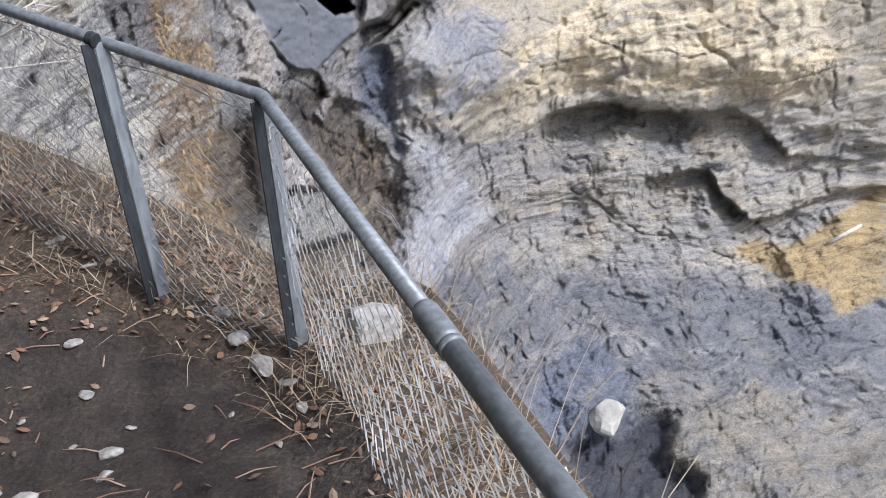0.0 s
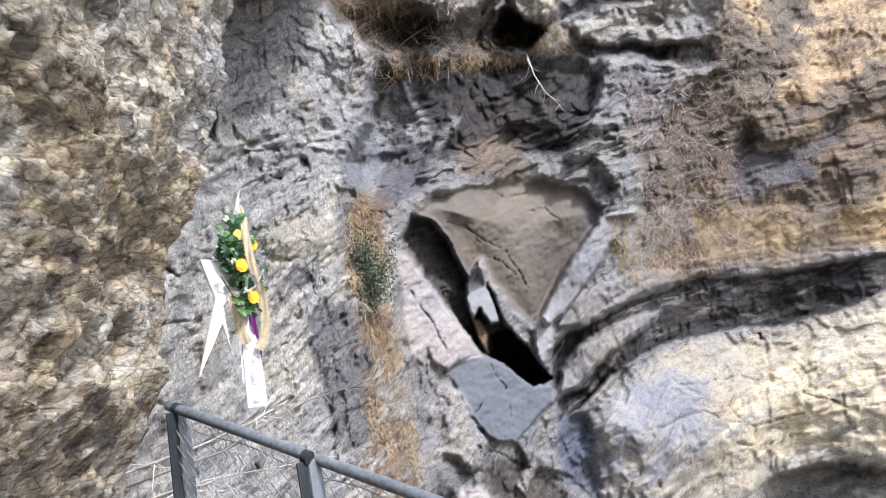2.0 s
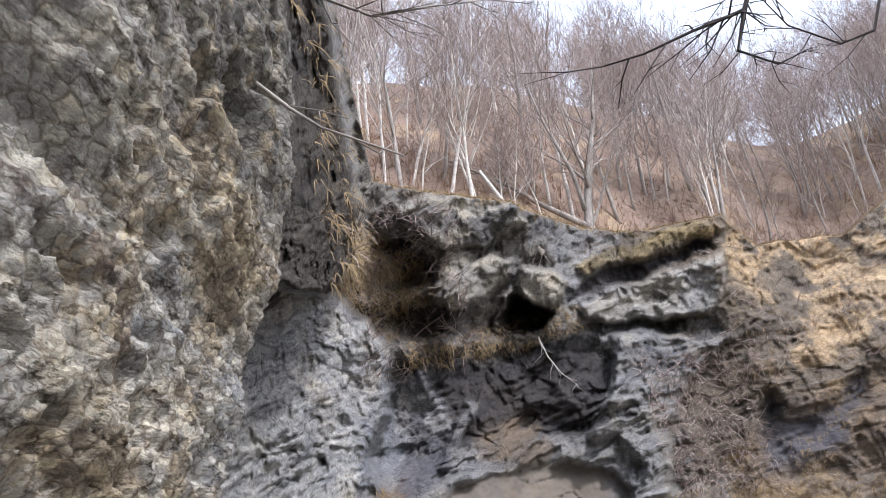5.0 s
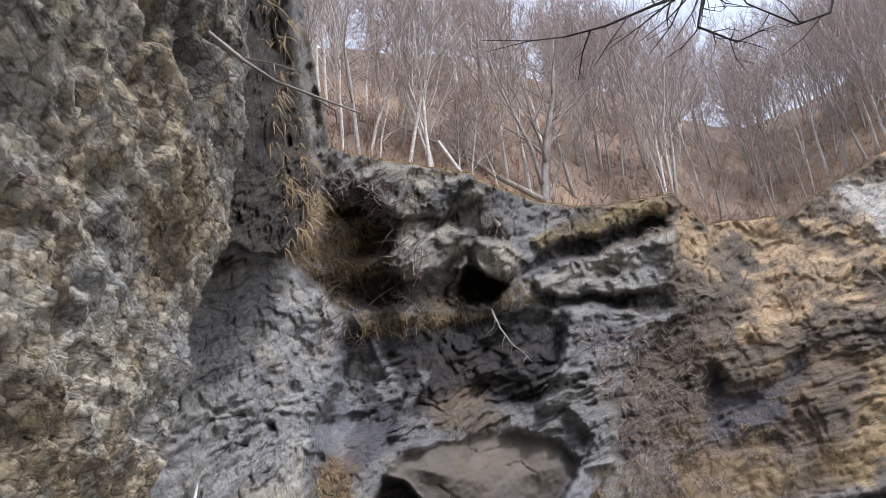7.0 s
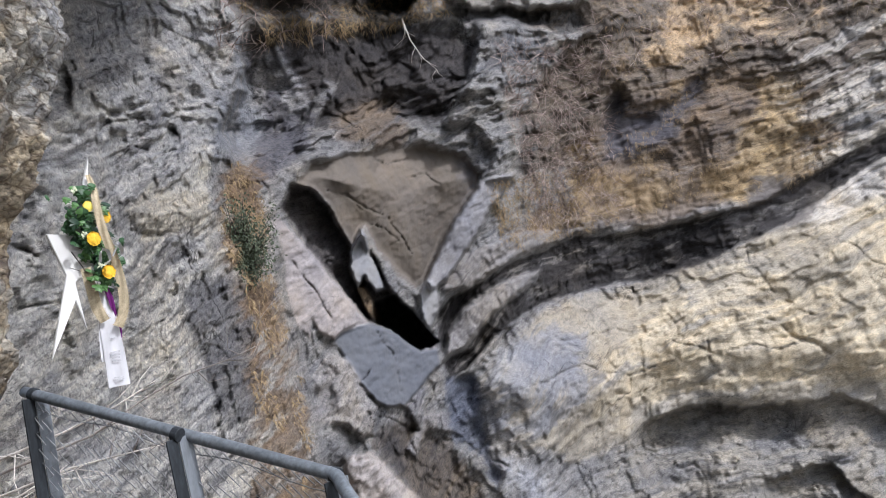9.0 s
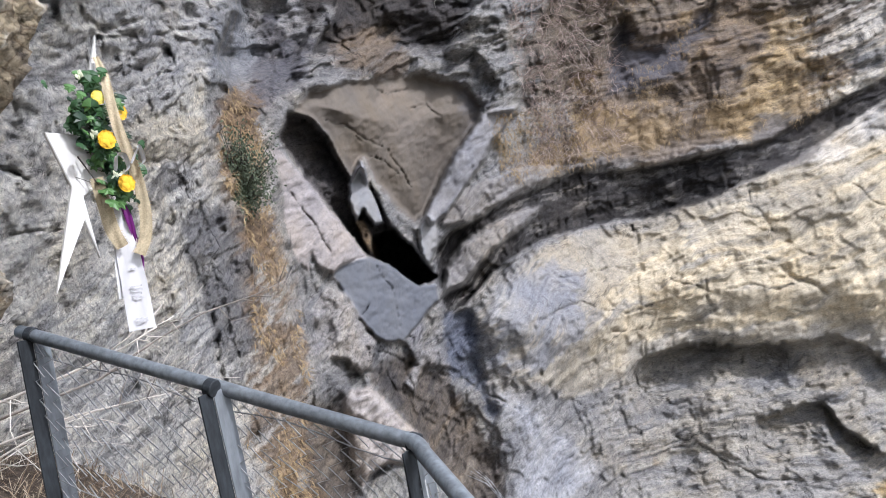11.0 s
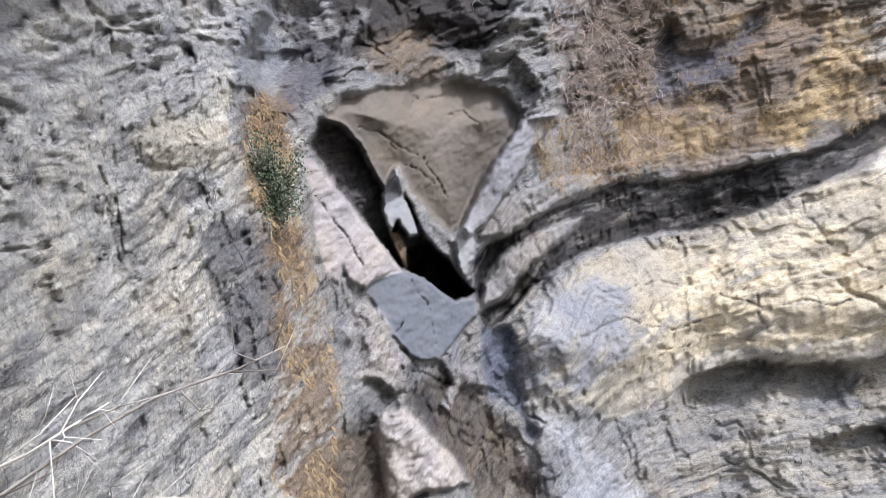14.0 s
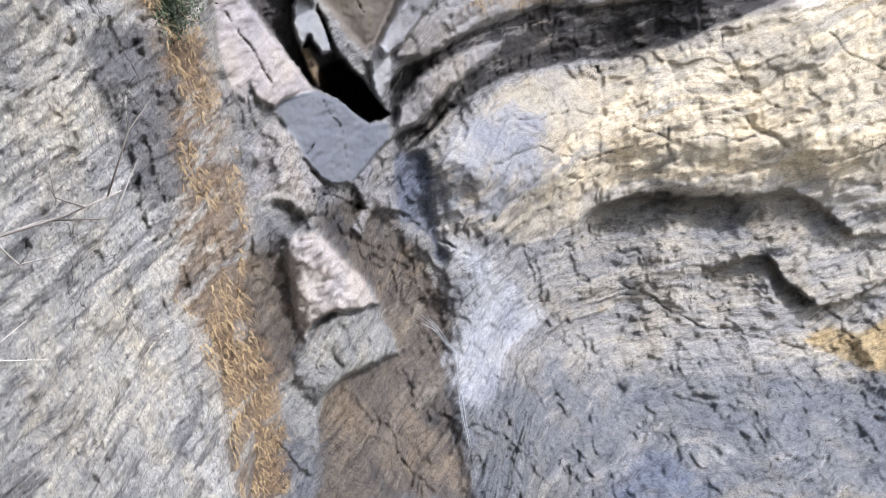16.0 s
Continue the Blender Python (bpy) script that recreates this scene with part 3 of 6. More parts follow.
    for line in CRACKS:
        m["crack"] = np.maximum(m["crack"], stroke(a + 0.4 * wob, h + 0.3 * wob, line, 0.03, 0.08))
    for line in FACE_CRACKS:
        m["crack"] = np.maximum(m["crack"], stroke(a + 0.12 * wob, h + 0.12 * wob, line, 0.02, 0.06))
    m["rift"] = np.zeros_like(a)
    ragged = fbm(w, 4.0, 3, 0.6, 14)
    for wd, line in RIFTS:
        m["rift"] = np.maximum(m["rift"], stroke(a + 0.4 * wob, h + 0.3 * wob, line, wd * 0.2, wd * (1.3 + 0.8 * ragged)))
    m["strip"] = np.maximum(stroke(a, h, STRIP, 1.7, 1.1), m["stripw"])
    left = 1 - ss(-0.6, 0.6 + 1.4 * ss(12, 8, h), a - edge_at(h))
    # distance from the middle of the amphitheatre
    r = base_radius(a) - 4.2 * (1 - ss(-7, 4, a)) * ss(13, 8, h) + lean_back(a, h)
    r = r * (1 - 0.30 * ss(-18, -46, h)) + 2.0 * ss(10, 22, h) * ss(-8, 2, a)
    rl = np.interp(a, [-36, -26, -19, -12, -6, -2], [5.4, 7.0, 10.0, 14.5, 20.0, 21.5]) * (1 - 0.10 * ss(-12, -40, h)) + 1.0 * ss(12, 24, h)
    r = r * (1 - left) + rl * left
    bulge_in = ss(0, 4.2, seg_dist(a, h, BULGE, True)[0])
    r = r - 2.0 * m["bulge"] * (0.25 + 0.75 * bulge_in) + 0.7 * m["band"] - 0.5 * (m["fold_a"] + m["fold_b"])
    lip, lip_b = (np.interp(a, [q[0] for q in line], [q[1] for q in line]) - h + 0.25 * ragged for line in (LIP, LIP_LOW))
    r = r + 3.2 * ss(17.6, 20.5, a) * (1 - 0.55 * ss(28, 31, a) - 0.3 * ss(34, 38, a)) * ss(-0.12, 0.15, lip) * ss(4.6, 0.2, lip)
    r = r + 1.7 * ss(25.6, 27.5, a) * ss(-0.1, 0.15, lip_b) * ss(3.4, 0.2, lip_b)
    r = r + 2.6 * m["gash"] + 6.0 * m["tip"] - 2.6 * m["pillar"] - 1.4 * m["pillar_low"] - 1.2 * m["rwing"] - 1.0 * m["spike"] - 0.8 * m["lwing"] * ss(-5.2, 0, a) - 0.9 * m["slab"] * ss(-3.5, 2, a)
    r = r - 0.9 * m["pale"] * ss(-4.5, 0, a) - 0.6 * m["chip"] - 1.9 * m["boulder"] * ss(-3.6, 2.5, a) - 1.3 * m["block"] * ss(-6, 3, a)
    face_in = seg_dist(a, h, HEART_FACE, True)[0]
    r = r + 0.7 * m["face"] - 0.9 * m["face"] * ss(0, 3.5, face_in) + 0.5 * m["face"] * ss(2.5, 0.5, a + 0.5 * h - 3.5)
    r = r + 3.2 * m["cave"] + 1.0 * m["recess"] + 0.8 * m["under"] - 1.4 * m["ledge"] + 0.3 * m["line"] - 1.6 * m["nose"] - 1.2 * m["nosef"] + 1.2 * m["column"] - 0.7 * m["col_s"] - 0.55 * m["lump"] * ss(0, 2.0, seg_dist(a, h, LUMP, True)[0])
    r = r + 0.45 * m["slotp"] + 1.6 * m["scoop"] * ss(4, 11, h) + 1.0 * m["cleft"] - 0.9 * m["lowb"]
    r = r + m["ledges"] * (0.4 + 1.2 * ss(-0.2, 0.3, fbm(np.stack([a * 0.12, h * 0.5, a * 0], 1), 1.2, 3, 0.5, 19))) - 1.8 * m["top"] - 1.7 * m["rb"] - 1.8 * m["rb2"] - 0.6 * m["cap"] - 6.0 * m["corner"] * left + 0.7 * m["wet"] + 1.5 * m["dfoot"]
    ar, hr = np.radians(a0), np.radians(hc)
    d = np.stack([np.sin(ar) * np.cos(hr), np.cos(ar) * np.cos(hr), np.sin(hr)], 1)
    p = d * r[:, None]
    along, across = bedding_lines(a, h)
    across = across + 0.9 * fbm(p, 0.13, 2, 0.5, 21) + 0.42 * fbm(p, 0.5, 4, 0.55, 23)
    bed = np.stack([along * 0.30, r * 0.05, across * 1.3], 1)
    smooth_rock = np.clip(m["face"] + m["slab"] + 0.8 * m["rwing"] + m["spike"] + m["pillar"] + 0.75 * m["lwing"] + 0.5 * (m["fold_a"] + m["fold_b"]) + 0.12 * m["blueb"] + 0.6 * m["ochre_b"] + 0.6 * m["slate_t"] + 0.4 * m["scoop"], 0, 1)
    rough = (1 - 0.88 * smooth_rock) * (1 - 0.35 * m["foam"])
    n1 = fbm(p, 0.22, 4, 0.5, 31)
    n2 = fbm(bed, 0.8, 4, 0.5, 41, True)
    n3 = fbm(bed, 2.4, 4, 0.55, 51)
    n4 = fbm(p, 1.3, 4, 0.55, 61, True)
    near = np.clip(np.sqrt(r / 24), 0.5, 1.2)
    bedding = (1 + 1.8 * (m["nose"] + m["top"] + m["lowb"] + 0.6 * m["ledge"])) * (1 - 0.35 * m["bulge"]) * (1 - 0.35 * ss(6, 10, h) * (1 - m["nose"]))
    # broken blocks: terraces of a slow noise give flat facets with sharp steps between them
    tilt = np.stack([along * 0.5, r * 0.2, across * 1.0], 1)
    q5 = fbm(tilt, 0.55, 3, 0.5, 35) * 3.2
    fl = np.floor(q5)
    blocks = (fl + ss(0.75, 1.0, q5 - fl)) / 3.2
    q6 = fbm(p, 0.5, 3, 0.5, 37) * 3.0
    chunks = (np.floor(q6) + ss(0.8, 1.0, q6 - np.floor(q6))) / 3.0
    r = r + rough * near * (0.85 * n1 + bedding * (0.15 * n2 + 0.10 * n3) + (0.20 - 0.10 * m["bulge"]) * n4 + (0.5 + 0.4 * ss(6, 10, h)) * blocks + (0.45 - 0.15 * m["bulge"]) * chunks) + 0.02 * n4
    n5 = fbm(np.stack([along * 0.8, r * 0.3, across * 1.6], 1), 1.5, 4, 0.6, 63, True)
    q7 = fbm(p, 1.3, 3, 0.55, 39) * 3.0
    r = r + left * rough * (0.09 * n5 + 0.24 * (np.floor(q7) + ss(0.75, 1.0, q7 - np.floor(q7))) / 3.0)
    r = r + 0.25 * m["crack"] * ss(-0.4, 0.1, n3 + 0.4 * n4)
    r = r + near * m["rift"] * ss(-0.35, 0.25, n3 + 0.5 * ragged) * 0.45
    r = r + over * (0.9 + 0.6 * n1) + ss(0, 1.5, over) * 0.8 * n4
    p = d * r[:, None] + np.array(HEART)
    # rock-kind colours plus painted shade and sunlight; their borders are broken up, not blended
    speck = fbm(bed * np.array((1.2, 1, 1.0)), 1.6, 5, 0.66, 66)

    def mixc(c, k, new_c):
        k = np.clip(k, 0, 1)
        k = (0.45 * k + 0.55 * ss(0.3, 0.7, k + 1.5 * speck * 4 * k * (1 - k)))[:, None]
        return c * (1 - k) + np.array(new_c) * k
    s1, s2, s3 = fbm(p, 0.5, 4, 0.55, 71), fbm(bed, 1.2, 4, 0.6, 81), fbm(p, 0.16, 3, 0.5, 91)
    right = 1 - left
    c = np.tile(np.array((0.264, 0.260, 0.260)), (len(a), 1))
    c = mixc(c, left, (0.56, 0.55, 0.525))
    c = mixc(c, left * ss(0.05, 0.34, s2) * 0.7, (0.30, 0.30, 0.305))
    c = mixc(c, left * ss(0.1, 0.45, s1) * 0.7, (0.62, 0.59, 0.52))
    c = mixc(c, left * ss(8, 13, h) * 0.5, (0.38, 0.38, 0.39))
    c = mixc(c, left * ss(0.12, 0.3, fbm(bed, 2.6, 4, 0.65, 83)) * 0.6, (0.22, 0.215, 0.215))
    c = mixc(c, ss(-21, -26, h) * right * 0.9, (0.165, 0.172, 0.19))
    c = mixc(c, ss(-21, -26, h) * right * ss(0.12, 0.35, s2) * 0.8, (0.27, 0.27, 0.275))
    c = mixc(c, ss(-30, -33, h) * right * ss(22, 30, a) * 0.8, (0.25, 0.235, 0.21))
    c = mixc(c, right * ss(4, 9, h) * ss(11, 17, a) * 0.9, (0.175, 0.145, 0.115))
    # tan grass slope, its colour brightened for the sun on it
    c = mixc(c, right * ss(10, 13, h) * ss(20, 24, a) * ss(-0.3, 0.2, s1) * 0.9, (0.52, 0.39, 0.25))
    # column is coloured near black as well as set back
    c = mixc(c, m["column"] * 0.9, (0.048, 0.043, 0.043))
    c = mixc(c, right * ss(17, 20, h) * ss(12, 8, a) * 0.5, (0.172, 0.155, 0.133))
    c = mixc(c, m["col_t"] * 0.8, (0.181, 0.142, 0.107))
    c = mixc(c, m["col_s"] * 0.9, (0.215, 0.211, 0.215))
    c = mixc(c, m["ledges"] * 0.6 * ss(-0.2, 0.3, s1), (0.258, 0.189, 0.112))
    # cleft and recess: their shade is put into the colour
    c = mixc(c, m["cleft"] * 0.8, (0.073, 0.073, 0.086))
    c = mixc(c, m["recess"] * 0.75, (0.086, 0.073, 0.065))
    for k in ("top", "rb", "rb2", "lowb"):
        c = mixc(c, m[k] * 0.9, (0.360, 0.336, 0.296))
    c = mixc(c, (m["top"] + m["lowb"]) * ss(0.05, 0.3, s2) * 0.8, (0.146, 0.142, 0.142))
    c = mixc(c, m["cap"] * 0.7, (0.28, 0.22, 0.12))
    # ledge underside: the shadow beneath it is painted on
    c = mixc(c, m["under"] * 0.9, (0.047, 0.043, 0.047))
    c = mixc(c, (m["nose"] + m["nosef"]) * 0.95, (0.285, 0.28, 0.275))
    c = mixc(c, m["nose"] * ss(0.08, 0.34, s2) * 0.8, (0.155, 0.155, 0.163))
    c = mixc(c, m["ledge"] * 0.95, (0.360, 0.344, 0.320))
    # line below the ledge face, painted dark as shade
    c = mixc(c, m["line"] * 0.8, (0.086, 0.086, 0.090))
    c = mixc(c, m["bulge"], (0.344, 0.312, 0.256))
    c = mixc(c, m["paleb"] * ss(-0.35, 0.1, s2) * 0.9, (0.56, 0.485, 0.355))
    # bulge flank turned from the sun: blue-grey shade put into the colour
    c = mixc(c, m["blueb"] * (0.75 + 0.7 * s1), (0.235, 0.24, 0.262))
    c = mixc(c, m["blueb"] * ss(0.1, 0.4, s2) * 0.6, (0.34, 0.33, 0.31))
    c = mixc(c, m["bulge"] * ss(0.22, 0.5, s2) * 0.5, (0.288, 0.276, 0.256))
    apron = right * ss(15, 19, a) * ss(-10.5, -12.5, h) * ss(-26, -21, h)
    c = mixc(c, apron * ss(-0.6, 0.1, s2) * 0.75, (0.36, 0.34, 0.305))
    c = mixc(c, m["hollow"] * ss(-0.3, 0.3, s1) * 0.5, (0.30, 0.28, 0.245))
    c = mixc(c, m["scoop_p"] * 0.8, (0.336, 0.308, 0.264))
    c = mixc(c, m["ochre"] * 0.8, (0.215, 0.163, 0.116))
    c = mixc(c, m["ochre_b"] * 0.9, (0.215, 0.172, 0.133))
    # sunlit part of the ochre, painted brighter
    c = mixc(c, m["ochre_l"] * ss(-0.35, 0.15, s1) * 0.9, (0.50, 0.38, 0.22))
    c = mixc(c, m["ochre"] * ss(0.1, 0.42, s1) * 0.8, (0.336, 0.256, 0.160))
    c = mixc(c, m["ochre"] * ss(0.1, 0.4, -s1) * 0.5, (0.146, 0.120, 0.103))
    c = mixc(c, m["scoop"] * 0.85, (0.107, 0.103, 0.116))
    c = mixc(c, m["slate_t"] * 0.8, (0.146, 0.133, 0.125))
    # right end painted lighter to stand in for missing sunlight
    c = mixc(c, right * ss(30, 36, a) * ss(-0.3, 0.1, s2) * ss(1, 2.5, h - low_h + 3.5) * ss(14, 9, h) * 0.85, (0.56, 0.52, 0.46))
    # grey-white rock with its sunlit brightness put into the colour
    c = mixc(c, m["paler"] * ss(-0.2, 0.2, s2 + 0.3 * s1) * 0.9, (0.50, 0.495, 0.49))
    c = mixc(c, m["face"], (0.135, 0.117, 0.098))
    c = mixc(c, m["face"] * ss(0.0, 0.5, s3 + 0.2) * 0.5, (0.175, 0.148, 0.122))
    c = mixc(c, m["face"] * ss(8.5, 10.5, a) * 0.6, (0.120, 0.112, 0.112))
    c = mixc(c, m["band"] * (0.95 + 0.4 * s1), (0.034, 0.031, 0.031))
    c = mixc(c, m["band"] * ss(0.15, 0.4, n3) * 0.7, (0.172, 0.163, 0.155))
    c = mixc(c, (m["fold_a"] + m["fold_b"]) * 0.95, (0.232, 0.219, 0.211))
    c = mixc(c, m["rwing"], (0.22, 0.215, 0.22))
    c = mixc(c, m["lwing"], (0.31, 0.285, 0.28))
    # shaded inside of the gash, painted darker than the rock
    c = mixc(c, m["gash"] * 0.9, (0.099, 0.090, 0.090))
    c = mixc(c, m["spike"], (0.264, 0.264, 0.268))
    c = mixc(c, m["pillar"], (0.240, 0.244, 0.256))
    c = mixc(c, m["pillar_low"] * 0.9, (0.232, 0.172, 0.112))
    c = mixc(c, m["wet"], (0.13, 0.112, 0.098))
    c = mixc(c, m["wet"] * ss(0.1, 0.4, s2) * 0.8, (0.224, 0.198, 0.172))
    c = mixc(c, m["wet"] * ss(0.0, 0.4, s1) * 0.7, (0.20, 0.165, 0.13))
    c = mixc(c, m["wet"] * ss(0.05, 0.4, -s1) * 0.6, (0.07, 0.066, 0.068))
    c = mixc(c, m["slab"], (0.125, 0.132, 0.148))
    c = mixc(c, m["pale"], (0.368, 0.348, 0.336))
    c = mixc(c, m["chip"] * 0.95, (0.288, 0.280, 0.288))
    c = mixc(c, m["boulder"], (0.368, 0.336, 0.316))
    c = mixc(c, m["block"], (0.288, 0.288, 0.284))
    c = mixc(c, m["foam"] * (0.85 + 0.5 * s2), (0.32, 0.325, 0.345))
    c = mixc(c, m["slotp"] * 0.85, (0.135, 0.15, 0.195))
    c = mixc(c, m["pool"] * 0.7, (0.138, 0.159, 0.211))
    c = mixc(c, m["dfoot"] * 0.9, (0.052, 0.056, 0.073))
    c = mixc(c, m["rust"] * 0.9, (0.360, 0.276, 0.152))
    c = mixc(c, m["rust_b"] * ss(-0.1, 0.4, s1) * 0.7, (0.264, 0.216, 0.160))
    c = mixc(c, m["lump"], (0.56, 0.52, 0.44))
    c = mixc(c, m["slate_r"] * 0.8, (0.146, 0.146, 0.168))
    c = mixc(c, m["slate_r"] * ss(0.12, 0.3, s1), (0.304, 0.304, 0.320))
    c = mixc(c, m["blue"] * 0.9, (0.26, 0.27, 0.295))
    c = mixc(c, np.maximum(m["slate"], m["slate_m"]) * (0.95 + 0.5 * s2), (0.20, 0.20, 0.21))
    c = mixc(c, m["strip"] * (0.7 + 0.6 * s1), (0.22, 0.15, 0.09))
    c = mixc(c, m["corner"] * left, (0.103, 0.090, 0.077))
    # cave mouth: darkness inside it is put into the colour
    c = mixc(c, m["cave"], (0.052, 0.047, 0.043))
    c = mixc(c, m["crack"] * 0.45, (0.086, 0.077, 0.069))
    # crevice shade painted into the rifts, one of them under the lump
    c = mixc(c, m["rift"] * 0.35, (0.14, 0.135, 0.135))
    c = mixc(c, ss(0.2, 1.2, over), (0.224, 0.155, 0.095))
    CLIFF.update(p=p, a0=a0, h0=h0, a=a, h=h, m=m, s1=s1, over=h0 - rimh)
    polish = np.clip(smooth_rock * 0.9 + 0.3 * m["bulge"] + 0.5 * m["boulder"] + 0.3 * m["foam"], 0, 0.92)
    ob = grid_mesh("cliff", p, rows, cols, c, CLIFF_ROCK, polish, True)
    ob.data.attributes.new("beds", "FLOAT_VECTOR", "POINT").data.foreach_set("vector", np.stack([along, across, r * 0.05], 1).astype(np.float32).ravel())
    return tagged(ob, "layered grey and cream limestone gorge cliff with caves", "cliff", kind="structure")


CLIFF_STEP = 0.1
CLIFF = {}
cliff()


# ---- near wall of the path ----
def near_wall():
    """The overhanging conglomerate wall beside the path; it turns the corner behind the wreath."""
    S = np.concatenate([np.linspace(-5.0, 0.4, 60), np.linspace(0.42, 3.9, 250), np.linspace(3.92, 9.5, 90)])
    Z = np.concatenate([np.linspace(-0.8, 5.6, 400), np.linspace(5.65, 12, 60), np.linspace(12.3, 24, 24)])
    rows, cols = len(Z), len(S)
    s, z = (g.ravel() for g in np.meshgrid(S, Z))
    lip = np.interp(z, [-0.8, 0.0, 0.5, 0.9, 1.35, 1.6, 2.0, 2.3, 2.8, 3.1, 3.6, 4.7, 6, 12], [-1.62, -1.55, -1.47, -1.33, -1.16, -1.02, -0.95, -0.78, -0.66, -0.52, -0.42, -0.36, -0.2, 0.6])
    # along the path up to the corner at 3.3 m, then turning away from it
    corner = 3.35
    turn = ss(corner - 0.35, corner + 0.5, s)
    x = lip - 0.05 * np.clip(corner - s, 0, 9) - np.clip(s - corner, 0, 9) * (0.25 + 0.75 * turn)
    y = np.minimum(s, corner) + np.clip(s - corner, 0, 9) * (1 - 0.92 * turn)
    x = x - np.clip(z - 12, 0, 20) * 2.2
    y = y - np.clip(z - 12, 0, 20) * 1.2 * turn
    p = np.stack([x, y, z], 1)
    nx, ny = 1 - 0.7 * turn, 0.7 * turn
    bedded = np.stack([p[:, 0], p[:, 1] * 0.6 - p[:, 2] * 0.25, p[:, 2] * 1.9 + p[:, 1] * 0.5], 1)
    q5 = fbm(bedded, 5.0, 3, 0.55, 135) * 4
    crumb = (np.floor(q5) + ss(0.6, 1.0, q5 - np.floor(q5))) / 4
    d = 0.09 * fbm(p, 0.9, 3, 0.5, 101) + 0.03 * fbm(bedded, 3.0, 4, 0.55, 111, True) + 0.028 * fbm(bedded, 9, 4, 0.65, 121) + 0.022 * fbm(bedded, 22, 2, 0.7, 131, True) + 0.045 * crumb
    pits = ss(0.34, 0.62, fbm(p, 4.2, 2, 0.5, 141))
    d = d - 0.07 * pits
    for py, pz, pr in ((2.43, 2.49, 0.10), (2.75, 3.52, 0.24), (3.05, 1.75, 0.13), (2.2, 2.15, 0.07), (2.6, 3.1, 0.06)):
        d = d - 1.1 * pr * (1 - ss(0.3 * pr, pr, np.hypot(s - py, (z - pz) * 1.25)))
    p = p + np.stack([nx * d, ny * d, 0.25 * d], 1)
    k1, k2, k3 = fbm(p, 1.1, 4, 0.55, 151), fbm(bedded, 5, 4, 0.6, 161), fbm(p, 14, 3, 0.6, 171)
    c = np.tile(np.array((0.40, 0.385, 0.35)), (len(s), 1))
    speck = fbm(p, 11, 5, 0.7, 166)

    def mixc(c, k, new_c):
        k = np.clip(k, 0, 1)
        k = (0.2 * k + 0.8 * ss(0.3, 0.7, k + 1.9 * speck * 4 * k * (1 - k)))[:, None]
        return c * (1 - k) + np.array(new_c) * k
    c = mixc(c, ss(-0.5, 0.15, k1) * ss(1.8, 2.5, s), (0.36, 0.305, 0.22))
    c = mixc(c, ss(0.0, 0.5, -k1) * 0.8, (0.38, 0.385, 0.385))
    c = mixc(c, ss(0.1, 0.5, k2), (0.47, 0.44, 0.37))
    c = mixc(c, ss(0.15, 0.5, -k2) * 0.8, (0.17, 0.14, 0.12))
    c = mixc(c, ss(0.3, 0.6, k3) * 0.6, (0.50, 0.48, 0.42))
    # darker towards the foot, dark brown in the large pit, darker towards the top
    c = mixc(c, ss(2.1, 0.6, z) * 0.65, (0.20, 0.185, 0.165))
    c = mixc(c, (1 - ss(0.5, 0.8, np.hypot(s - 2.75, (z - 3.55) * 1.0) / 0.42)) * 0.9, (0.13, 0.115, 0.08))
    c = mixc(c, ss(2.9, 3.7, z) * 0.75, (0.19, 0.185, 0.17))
    c = mixc(c, ss(0.45, 0.6, k1) * ss(4.0, 4.6, z), (0.20, 0.17, 0.05))
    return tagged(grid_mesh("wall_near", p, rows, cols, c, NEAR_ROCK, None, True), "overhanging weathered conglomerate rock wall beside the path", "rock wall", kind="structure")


near_wall()


# ---- tools for things ----
def part(name, me, material, parent=None, label=""):
    """Links a mesh as one object under a thing or a part."""
    if not isinstance(me, bpy.types.Mesh):
        bm, me = me, bpy.data.meshes.new(name)
        bm.to_mesh(me)
        bm.free()
    if not me.materials:
        me.materials.append(material)
    ob = new(name, me)
    ob.parent = parent
    return tagged(ob, label)


def thing(name, at, label, category, group=""):
    ob = new(name)
    ob.location = at
    ob.empty_display_size = 0.1
    return tagged(ob, label, category, group)


